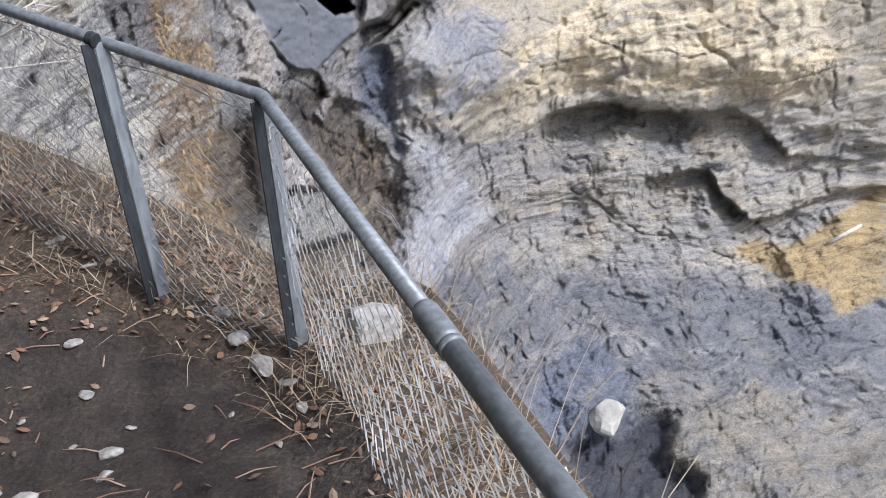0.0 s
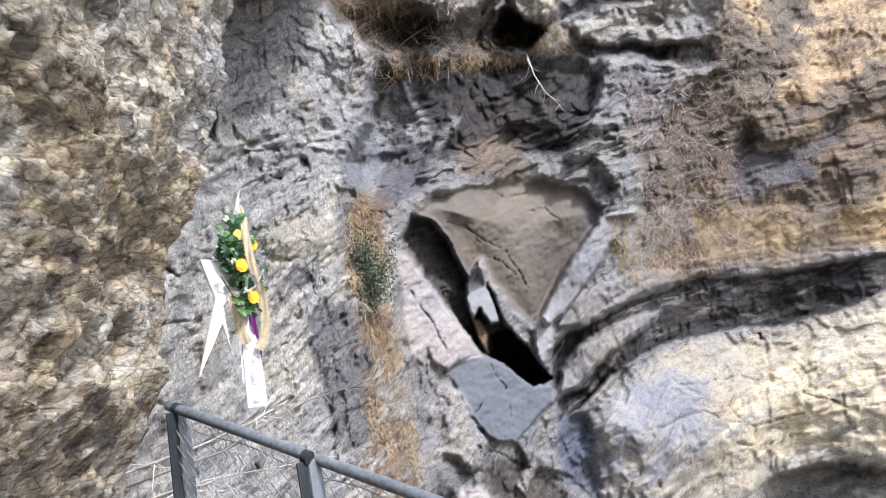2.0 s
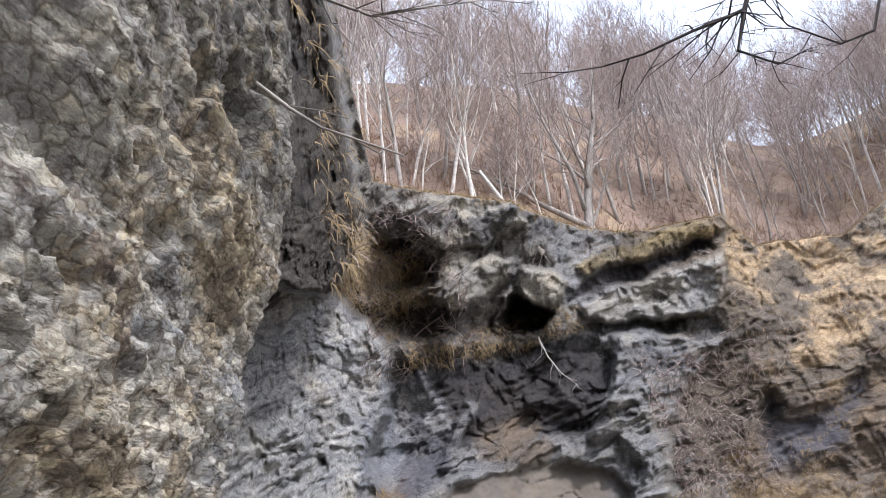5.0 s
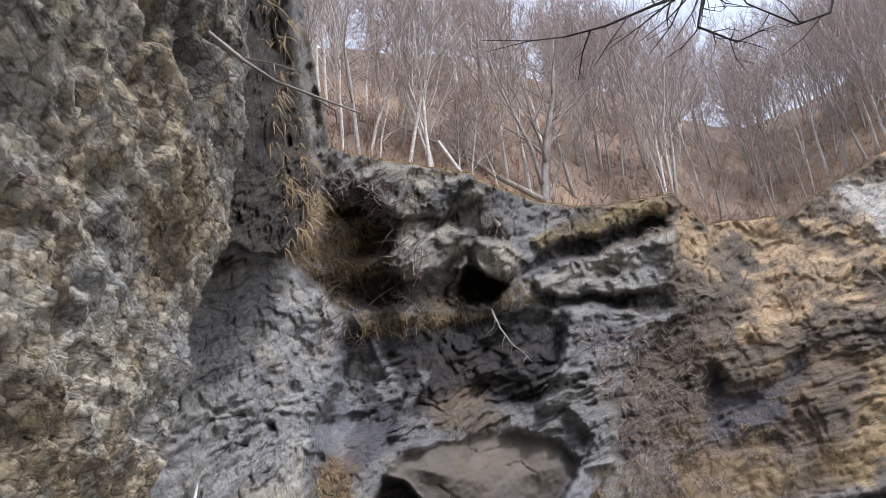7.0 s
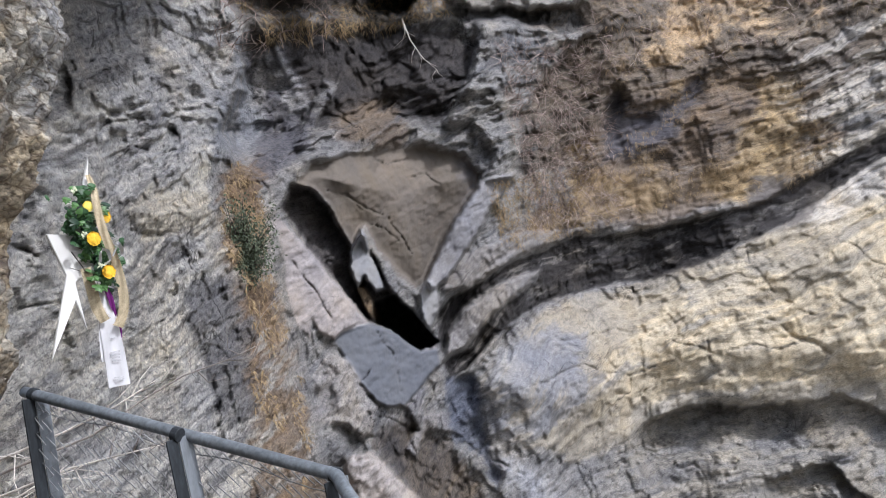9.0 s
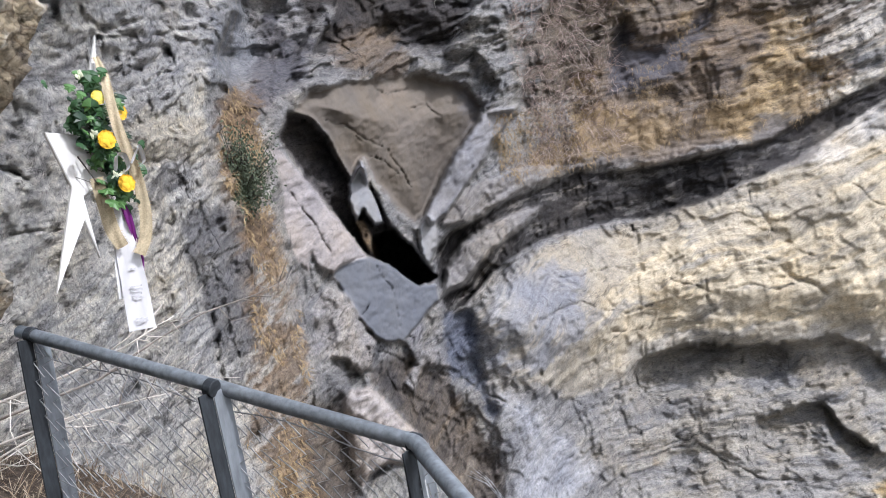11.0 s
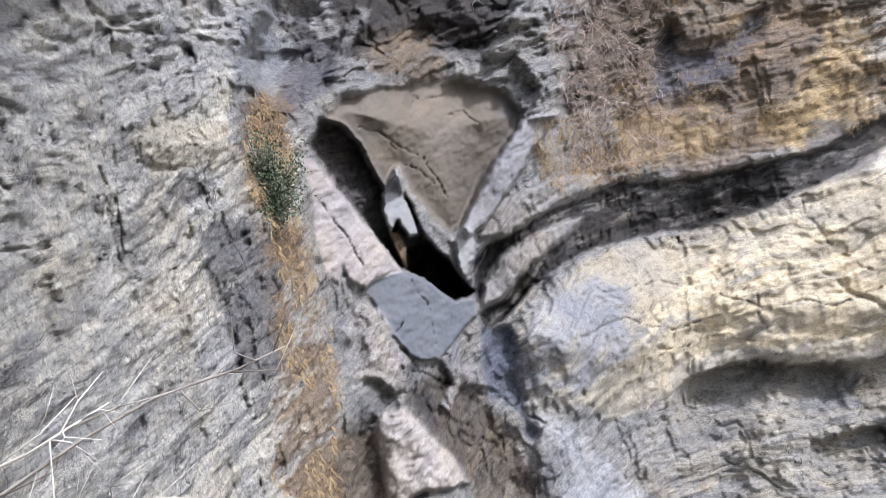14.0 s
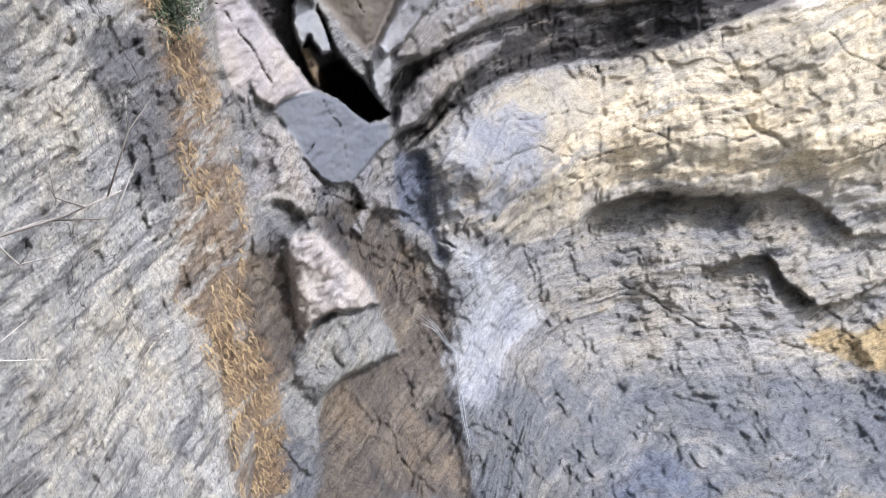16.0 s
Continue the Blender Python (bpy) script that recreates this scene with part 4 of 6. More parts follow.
class Sticks:
    """Gathers tapered tubes, blades and leaves into one mesh."""

    def __init__(self):
        self.v, self.f, self.n = [], [], 0

    def tube(self, pts, radii, sides=5):
        pts = [Vector(p) for p in pts]
        base = self.n
        for i, p in enumerate(pts):
            d = (pts[min(i + 1, len(pts) - 1)] - pts[max(i - 1, 0)]).normalized()
            u = d.cross(Vector((0.31, 0.17, 0.93)))
            u = (u if u.length > 1e-3 else d.cross(Vector((1, 0, 0)))).normalized()
            w = d.cross(u)
            for k in range(sides):
                q = 2 * math.pi * k / sides
                self.v.append(p + (u * math.cos(q) + w * math.sin(q)) * radii[i])
        for i in range(len(pts) - 1):
            for k in range(sides):
                a, b = base + i * sides + k, base + i * sides + (k + 1) % sides
                self.f.append((a, b, b + sides, a + sides))
        self.n += len(pts) * sides
        self.f.append(tuple(range(base + sides - 1, base - 1, -1)))
        self.f.append(tuple(range(self.n - sides, self.n)))

    def blade(self, p, d, length, width, droop, side):
        p, d, s = Vector(p), Vector(d), Vector(side)
        q = p + d * length * 0.55
        r = p + d * length + Vector((0, 0, -droop * length))
        b = self.n
        self.v += [p - s * width, p + s * width, q + s * width * 0.7, q - s * width * 0.7, r]
        self.f += [(b, b + 1, b + 2, b + 3), (b + 3, b + 2, b + 4)]
        self.n += 5

    def leaf(self, p, n, up, size, lobes):
        n, up = Vector(n).normalized(), Vector(up)
        t = up.cross(n).normalized()
        up = n.cross(t)
        b = self.n
        pts = lobes
        self.v.append(Vector(p) + n * size * 0.16)
        for x, y in pts:
            self.v.append(Vector(p) + t * x * size + up * y * size)
        k = len(pts)
        self.f += [(b, b + 1 + i, b + 1 + (i + 1) % k) for i in range(k)]
        self.n += k + 1

    def mesh(self, name, smooth=False):
        me = bpy.data.meshes.new(name)
        me.from_pydata([tuple(v) for v in self.v], [], self.f)
        if smooth:
            me.polygons.foreach_set("use_smooth", [True] * len(me.polygons))
        return me


rnd = random.Random(7)
IVY = [(0, -0.5), (0.28, -0.45), (0.5, -0.2), (0.3, 0.0), (0.42, 0.25), (0.18, 0.25), (0, 0.6), (-0.18, 0.25), (-0.42, 0.25), (-0.3, 0.0), (-0.5, -0.2), (-0.28, -0.45)]
OVAL = [(0, -0.6), (0.3, -0.25), (0.32, 0.15), (0, 0.6), (-0.32, 0.15), (-0.3, -0.25)]


def bent_plate(outline, thick, bulge=0.0):
    """A flat plate in the x-z plane from its outline, with thickness and softened edges."""
    bm = bmesh.new()
    vs = [bm.verts.new((x, 0, z)) for x, z in outline]
    f = bm.faces.new(vs)
    ext = bmesh.ops.extrude_face_region(bm, geom=[f])
    bmesh.ops.translate(bm, verts=[v for v in ext["geom"] if isinstance(v, bmesh.types.BMVert)], vec=(0, thick, 0))
    bmesh.ops.recalc_face_normals(bm, faces=bm.faces)
    bmesh.ops.bevel(bm, geom=[e for e in bm.edges], offset=thick * 0.2, segments=1, affect="EDGES")
    return bm


def band_mesh(pts, widths, across, thick=0.001, waves=0.0, fringe=False, seed=0):
    """Cloth ribbon along a path of points: subdivided, rippled, with a fringe of loose threads if asked."""
    r = random.Random(seed)
    pts = [Vector(p) for p in pts]
    s = Sticks()
    dense, wd = [], []
    for i in range(len(pts) - 1):
        for k in range(6):
            t = k / 6
            p0, p1, p2, p3 = pts[max(i - 1, 0)], pts[i], pts[i + 1], pts[min(i + 2, len(pts) - 1)]
            dense.append(0.5 * ((2 * p1) + (p2 - p0) * t + (2 * p0 - 5 * p1 + 4 * p2 - p3) * t * t + (3 * p1 - p0 - 3 * p2 + p3) * t ** 3))
            wd.append(widths[i] * (1 - t) + widths[i + 1] * t)
    dense.append(pts[-1])
    wd.append(widths[-1])
    across = Vector(across).normalized()
    cols = 7
    for i, p in enumerate(dense):
        d = (dense[min(i + 1, len(dense) - 1)] - dense[max(i - 1, 0)]).normalized()
        side = (across - d * across.dot(d)).normalized()
        nrm = side.cross(d)
        for c in range(cols):
            f = c / (cols - 1) - 0.5
            s.v.append(p + side * f * wd[i] + nrm * waves * (math.sin(f * 9 + i * 0.5 + seed) + 0.5 * math.sin(i * 0.9 + f * 4)))
    for i in range(len(dense) - 1):
        for c in range(cols - 1):
            a = i * cols + c
            s.f.append((a, a + 1, a + cols + 1, a + cols))
    s.n = len(s.v)
    if fringe:
        for i in range(len(dense) - 1):
            for e, sg in ((0, -1), (cols - 1, 1)):
                for k in range(2):
                    p = s.v[i * cols + e].lerp(s.v[(i + 1) * cols + e], k / 2)
                    d = (across * sg + Vector((r.uniform(-.3, .3), r.uniform(-.3, .3), r.uniform(-.5, .1)))).normalized()
                    s.blade(p, d, r.uniform(0.004, 0.009), 0.0007, 0.2, (0, 0, 1))
    return s.mesh("ribbon", True)


# ---- ground materials ----
def soil_material():
    m, n, l, b = mat("trodden earth", 0.9)
    at = n.new("ShaderNodeAttribute")
    at.attribute_name = "tint"
    g1, g2, g3 = tex(n, l, 7, 6, 0.65), tex(n, l, 60, 6, 0.7), tex(n, l, 38, 2, 0.5, kind="cells")
    c = mix(n, l, 1.0, at.outputs[0], ramp(n, l, g1, ((0.3, (0.55, 0.55, 0.58)), (0.55, (1, 1, 1)), (0.75, (1.35, 1.3, 1.2)))), "MULTIPLY")
    c = mix(n, l, 1.0, c, ramp(n, l, g2, ((0.3, (0.5, 0.5, 0.5)), (0.55, (1, 1, 1)), (0.72, (1.9, 1.8, 1.6)))), "MULTIPLY")
    l.new(c, b.inputs["Base Color"])
    bump(n, l, b, ((g1, 0.05, 0.7), (g2, 0.012, 0.9), (g3, 0.006, 0.5)))
    return m


SOIL = soil_material()
# dark paint, deepened by shade put into the colour
STEEL_DARK = plain("dark painted steel, shade included", (0.035, 0.04, 0.045), 0.55, 0.2, 60, 0.35, 0.0006, (1, 1, 0.3))
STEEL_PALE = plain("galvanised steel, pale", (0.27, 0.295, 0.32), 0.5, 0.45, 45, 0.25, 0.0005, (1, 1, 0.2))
STEEL_RAIL = plain("galvanised tube", (0.19, 0.21, 0.225), 0.45, 0.25, 50, 0.3, 0.0005)
WIRE = plain("galvanised wire", (0.38, 0.39, 0.39), 0.45, 0.1, 90, 0.2, 0)
DRY_GRASS = varied("dry grass", [(0.27, 0.195, 0.12), (0.34, 0.275, 0.19), (0.17, 0.12, 0.08), (0.42, 0.37, 0.28), (0.21, 0.15, 0.10)])
CLIFF_GRASS = varied("sere grass on rock", [(0.33, 0.24, 0.14), (0.45, 0.34, 0.19), (0.24, 0.17, 0.10), (0.38, 0.28, 0.15)])
LITTER = varied("fallen leaves", [(0.13, 0.07, 0.045), (0.22, 0.13, 0.08), (0.08, 0.05, 0.035), (0.32, 0.24, 0.17), (0.10, 0.06, 0.045)])
STONE = plain("pale limestone", (0.30, 0.29, 0.27), 0.9, 0, 28, 0.45, 0.01)
BARK_GREY = plain("grey beech bark", (0.38, 0.345, 0.31), 0.85, 0, 9, 0.4, 0.01, (1, 1, 0.25))
BARK_PALE = plain("pale birch bark", (0.70, 0.65, 0.59), 0.8, 0, 6, 0.35, 0.008, (0.4, 0.4, 2.5))
BARK_DARK = plain("dark wet bark", (0.055, 0.045, 0.042), 0.85, 0, 40, 0.4, 0.002)
TWIGS = varied("bare twigs", [(0.33, 0.26, 0.23), (0.46, 0.375, 0.33), (0.25, 0.19, 0.17), (0.54, 0.46, 0.41)])
TWIGS_RED = varied("reddish brush", [(0.24, 0.14, 0.10), (0.34, 0.22, 0.16), (0.18, 0.11, 0.085), (0.40, 0.30, 0.22)])
NEEDLES = varied("spruce needles", [(0.035, 0.055, 0.035), (0.05, 0.075, 0.045), (0.028, 0.045, 0.03)])
BUSH_LEAF = varied("dusty evergreen leaves", [(0.09, 0.115, 0.075), (0.13, 0.155, 0.10), (0.07, 0.09, 0.06)])


# ---- the viewing ledge ----
LEDGE = [(-4, -5), (1.25, -5), (0.95, -1.5), (0.62, 0.5), (0.40, 1.5), (-0.02, 3.36), (-0.57, 3.68), (-1.29, 4.17), (-4, 5.5)]


def ledge_height(x, y):
    x, y = np.atleast_1d(np.asarray(x, float)), np.atleast_1d(np.asarray(y, float))
    d, inside = seg_dist(x, y, LEDGE, True)
    out = np.where(inside, 0, d)
    z = 0.36 * np.clip(-x - 0.2 + (y - 3.3) * 0.3, 0, 2.2) * ss(2.85, 3.7, y)
    z = z + 0.10 * ss(0.3, 0.0, np.where(inside, d, 0)) * ss(2.2, 3.0, y)
    p = np.stack([x, y, x * 0], 1)
    z = z + 0.035 * fbm(p, 1.3, 3, 0.5, 201) + 0.012 * fbm(p, 7, 3, 0.55, 205)
    back = ss(3.3, 3.9, y - 0.15 * x)
    return z - out * (0.15 + 0.25 * (1 - back)) - 1.7 * np.clip(out - 0.45 - 0.35 * back, 0, 50), inside, d


def viewing_ledge():
    X, Y = np.arange(-4, 5.01, 0.035), np.arange(-5, 8.01, 0.035)
    x, y = (g.ravel() for g in np.meshgrid(X, Y))
    z, inside, d = ledge_height(x, y)
    p = np.stack([x, y, z], 1)
    k = fbm(p, 2.2, 4, 0.55, 211)
    c = np.tile(np.array((0.048, 0.039, 0.033)), (len(x), 1))
    grass = np.clip(np.where(inside, ss(0.35, 0.05, d + 0.12 * k) * ss(2.3, 3.2, y), 1) + ss(3.45, 3.75, y + 0.2 * k) , 0, 1)[:, None]
    c = c * (1 - grass) + np.array((0.085, 0.064, 0.047)) * grass
    pale = (ss(0.15, 0.45, k) * 0.5 * (1 - grass[:, 0]))[:, None]
    c = c * (1 - pale) + np.array((0.12, 0.105, 0.09)) * pale
    return tagged(grid_mesh("path", p, len(Y), len(X), c, SOIL), "dark trodden earth path on a grassy rock ledge", "path", kind="structure")


viewing_ledge()


def valley():
    """The gorge bottom and the land beyond, one sheet out to the horizon."""
    R, Q = np.concatenate([np.linspace(2, 60, 30), np.geomspace(65, 1500, 24)]), np.radians(np.linspace(0, 360, 97))
    q, r = (g.ravel() for g in np.meshgrid(Q, R))
    x, y = r * np.sin(q), r * np.cos(q)
    p = np.stack([x, y, x * 0], 1)
    away = ss(70, 400, r) * 110 * (0.55 - 0.45 * np.cos(q - 0.5)) + ss(20, 60, r) * 6 * (1 - np.cos(q))
    p[:, 2] = -27 + away * ss(-0.9, 0.2, fbm(p, 0.006, 3, 0.5, 221) + 0.2) + 0.8 * fbm(p, 0.08, 3, 0.5, 223)
    c = np.tile(np.array((0.16, 0.145, 0.11)), (len(r), 1)) * (1 + 0.4 * fbm(p, 0.05, 3, 0.5, 224))[:, None]
    return tagged(grid_mesh("ground", p, len(R), len(Q), c, SOIL), "stony gorge bottom and wooded valley land", "ground", kind="structure")


valley()


# ---- the wooded slope above the cliff ----
def slope_point(a, t):
    a, t = np.atleast_1d(np.asarray(a, float)), np.atleast_1d(np.asarray(t, float))
    top = rim_at(np.maximum(a, -2.6))
    rm = np.radians(top)
    r = base_radius(a) + 2.0 * ss(-8, 2, a) + lean_back(a, top)
    d = r * np.cos(rm) + t + 1.2
    grade = 0.98 - 0.30 * ss(8, 36, a)
    z = HEART[2] + r * np.sin(rm) - 0.7 + grade * t * ss(-3, 8, t) - 0.7 * grade * np.clip(t - 34, 0, 200)
    q = np.radians(a)
    p = np.stack([HEART[0] + d * np.sin(q), HEART[1] + d * np.cos(q), z], 1)
    p[:, 2] += (0.9 * fbm(p * np.array((1, 1, 0)), 0.12, 3, 0.5, 231) + 0.3 * fbm(p * np.array((1, 1, 0)), 0.6, 3, 0.5, 233)) * ss(-2, 2, t)
    return p


def wooded_slope():
    A, T = np.linspace(-30, 80, 330), np.concatenate([np.linspace(0.4, 30, 110), np.linspace(31, 110, 60)])
    a, t = (g.ravel() for g in np.meshgrid(A, T))
    p = slope_point(a, t)
    k, k2 = fbm(p, 0.35, 4, 0.55, 241), fbm(p, 1.6, 3, 0.6, 243)
    c = np.tile(np.array((0.30, 0.22, 0.17)), (len(a), 1))
    g = (ss(0.0, 0.4, k + 0.25 * ss(18, 36, a)) * 0.7)[:, None]
    c = c * (1 - g) + np.array((0.44, 0.33, 0.21)) * g
    g = (ss(0.1, 0.5, k2) * 0.5)[:, None]
    c = c * (1 - g) + np.array((0.13, 0.09, 0.07)) * g
    return tagged(grid_mesh("hillside", p, len(T), len(A), c, SOIL), "steep hillside covered with fallen leaves and sere grass", "hillside", kind="structure")


wooded_slope()


def grow(stem, twigs, p, d, length, radius, level, r, spread, twig_len, top):
    """One limb and what grows on it: stems go into stem, the finest into twigs."""
    n = 5 if level else 9
    pts, rad = [Vector(p)], [radius]
    d = Vector(d).normalized()
    for i in range(n):
        w_ = 0.05 if level == 0 else 0.12
        d = (d + Vector((r.gauss(0, w_), r.gauss(0, w_), r.gauss(0.03 * top, .07)))).normalized()
        pts.append(pts[-1] + d * length / n)
        rad.append(radius * (1 - 0.88 * (i + 1) / n))
    (stem if level < 2 else twigs).tube(pts, rad, 6 if level == 0 else (4 if level == 1 else 3))
    if level >= 3:
        return
    count = (15, 8, 6)[level]
    for k in range(count):
        f = (0.3 + 0.68 * k / count) if level == 0 else (0.18 + 0.8 * r.random())
        i = min(n - 1, int(f * n))
        q = pts[i].lerp(pts[i + 1], f * n - i)
        turn = r.uniform(0, 2 * math.pi)
        side = Vector((math.cos(turn), math.sin(turn), r.uniform(0.1, 0.5)))
        nd = (pts[i + 1] - pts[i]).normalized() * (1 - spread) + side * spread
        ln = length * (0.42, 0.5, 0.55)[level] * (1.15 - 0.6 * f if level == 0 else r.uniform(0.6, 1.0))
        grow(stem, twigs, q, nd, ln, max(rad[i] * (0.45, 0.5, 0.6)[level], twig_len), level + 1, r, spread, twig_len, top)


def bare_tree(name, seed, height, radius, spread, bark, label, lean=(0, 0), forks=()):
    r = random.Random(seed)
    stem, twigs = Sticks(), Sticks()
    grow(stem, twigs, (0, 0, -0.4), (lean[0], lean[1], 1), height, radius, 0, r, spread, 0.011, 1.0)
    for fx, fz, fl, fr in forks:
        grow(stem, twigs, (0, 0, fz), (fx, r.uniform(-.2, .2), 0.8), fl, fr, 0, r, spread, 0.011, 0.6)
    ob = thing(name, (0, 0, 0), label, "tree", "bare trees on the slope")
    part("trunk", stem.mesh("trunk", True), bark, ob)
    part("crown", twigs.mesh("crown"), TWIGS, ob)
    return ob


def spruce(seed, height):
    r = random.Random(seed)
    s, tr = Sticks(), Sticks()
    tr.tube([(0, 0, -0.4), (0, 0, height * 0.5), (0, 0, height)], [0.2, 0.12, 0.01], 6)
    for k in range(60):
        z = height * (0.15 + 0.84 * k / 60)
        ln = (height - z) * 0.24 + 0.25
        for j in range(7):
            q = r.uniform(0, 6.28)
            e = Vector((math.cos(q) * ln, math.sin(q) * ln, -0.25 * ln)) * r.uniform(0.6, 1.05)
            for i in range(9):
                c = Vector((0, 0, z)) + e * (i + 1) / 9
                s.blade(c, (r.uniform(-1, 1), r.uniform(-1, 1), r.uniform(-.5, .1)), ln * 0.22, 0.05, 0.2, (math.sin(q), -math.cos(q), 0))
    ob = thing("spruce", (0, 0, 0), "dark green spruce on the ridge", "tree", "spruces on the ridge")
    part("trunk", tr.mesh("trunk", True), BARK_DARK, ob)
    part("crown", s.mesh("crown"), NEEDLES, ob)
    return ob


def forest():
    beech = bare_tree("beech_tree", 3, 12.5, 0.30, 0.55, BARK_GREY, "large bare beech with forking pale trunks at the cliff edge", (0.04, 0), ((-0.75, 1.2, 9.5, 0.17), (0.55, 0.9, 5.5, 0.10), (-0.1, 2.2, 9, 0.14)))
    beech.matrix_world = pose(*slope_point(13.5, 1.6)[0], 0, 6, 0)
    kinds = [bare_tree("birch_tree", 11, 11, 0.11, 0.42, BARK_PALE, "slender white birch without leaves", (0.05, 0)),
             bare_tree("birch_tree", 12, 12.5, 0.10, 0.36, BARK_PALE, "slender white birch without leaves", (-0.08, 0)),
             bare_tree("ash_tree", 13, 12, 0.13, 0.46, BARK_GREY, "slim grey leafless tree"),
             bare_tree("ash_tree", 14, 9, 0.10, 0.55, BARK_GREY, "slim grey leafless tree", (0.1, 0)),
             bare_tree("sapling", 15, 5.5, 0.05, 0.5, BARK_PALE, "thin pale leafless sapling", (-0.1, 0))]
    places = [(5.0, 2.0, 0, 1.0), (5.6, 2.6, 1, 0.9), (-0.7, 3.0, 2, 0.95), (22.6, 2.5, 0, 0.8), (3.0, 3.5, 1, 1.0), (7.2, 2.4, 4, 1.0), (8.1, 2.0, 4, 1.0), (10.5, 3.0, 4, 1.1), (26.5, 3.0, 3, 0.8), (29.5, 5, 3, 0.9), (33.5, 7, 0, 1.0), (37.0, 6, 0, 1.1), (38.5, 7, 1, 1.0)]
    r = random.Random(5)
    while len(places) < 340:
        a, t = (r.uniform(-9, 62) if r.random() < 0.6 else r.uniform(16, 50)), 2.5 + 46 * r.random() ** 1.1
        k = r.choices((0, 1, 2, 3, 4), (2, 2, 5, 4, 3 if t < 15 else 1))[0]
        places.append((a, t, k, r.uniform(0.75, 1.25)))
    used = set()
    for a, t, k, s in places:
        p = slope_point(a, t)[0]
        m = pose(*p, r.uniform(-3, 3), 6 + r.uniform(-4, 4)) @ pose(0, 0, 0, 0, 0, r.uniform(0, 360)) @ Matrix.Scale(s, 4)
        if k not in used:
            used.add(k)
            kinds[k].matrix_world = m
        else:
            ob = copy_thing(kinds[k], m)
            ob.scale = (s, s, s * r.uniform(0.9, 1.15))
    sp = spruce(21, 15)
    spots = [(17.0, 47, 1.0), (19.5, 44, 1.05), (22.5, 48, 0.95), (24.0, 52, 0.8), (13.0, 52, 0.9)]
    for i, (a, t, s) in enumerate(spots):
        m = pose(*slope_point(a, t)[0], 0, 0, 70 * i) @ Matrix.Scale(s, 4)
        if i:
            copy_thing(sp, m).scale = (s, s, s)
        else:
            sp.matrix_world = m


forest()


def brush():
    """Bare undergrowth on the slope, past counting."""
    r = random.Random(31)
    s, g = Sticks(), Sticks()
    at = [(r.uniform(-9, 60), 0.4 + 26 * r.random() ** 1.6) for _ in range(1500)]
    for p in slope_point([q[0] for q in at], [q[1] for q in at]):
        p = Vector(p)
        ht = r.uniform(0.5, 2.2)
        for k in range(r.randint(3, 6)):
            d = Vector((r.gauss(0, .4), r.gauss(0, .4), 1)).normalized()
            q = p + d * ht * 0.5 + Vector((r.gauss(0, .08), r.gauss(0, .08), 0))
            e = q + (d + Vector((r.gauss(0, .35), r.gauss(0, .35), -.1))) * ht * 0.5
            s.tube([p, q, e], [0.016, 0.011, 0.004], 3)
    at = [(r.uniform(-8, 62), 0.1 + (7 if r.random() < 0.6 else 22) * r.random() ** 1.3) for _ in range(5200)]
    for p in slope_point([q[0] for q in at], [q[1] for q in at]):
        for k in range(3):
            q = r.uniform(0, 6.28)
            g.blade(p, (math.cos(q) * 0.6, math.sin(q) * 0.6, r.uniform(0.2, 0.8)), r.uniform(0.25, 0.6), 0.02, 0.3, (-math.sin(q), math.cos(q), 0))
    tagged(part("undergrowth", s.mesh("undergrowth"), TWIGS_RED), "reddish leafless brush on the hillside", "brush", kind="stuff")
    tagged(part("slope_grass", g.mesh("slope_grass"), CLIFF_GRASS), "tawny dead grass on the hillside", "grass", kind="stuff")


brush()


# ---- growth on the cliff ----
def cliff_spots(mask, count, r):
    idx = np.nonzero(mask)[0]
    return [Vector(CLIFF["p"][idx[r.randrange(len(idx))]]) for _ in range(count)] if len(idx) else []


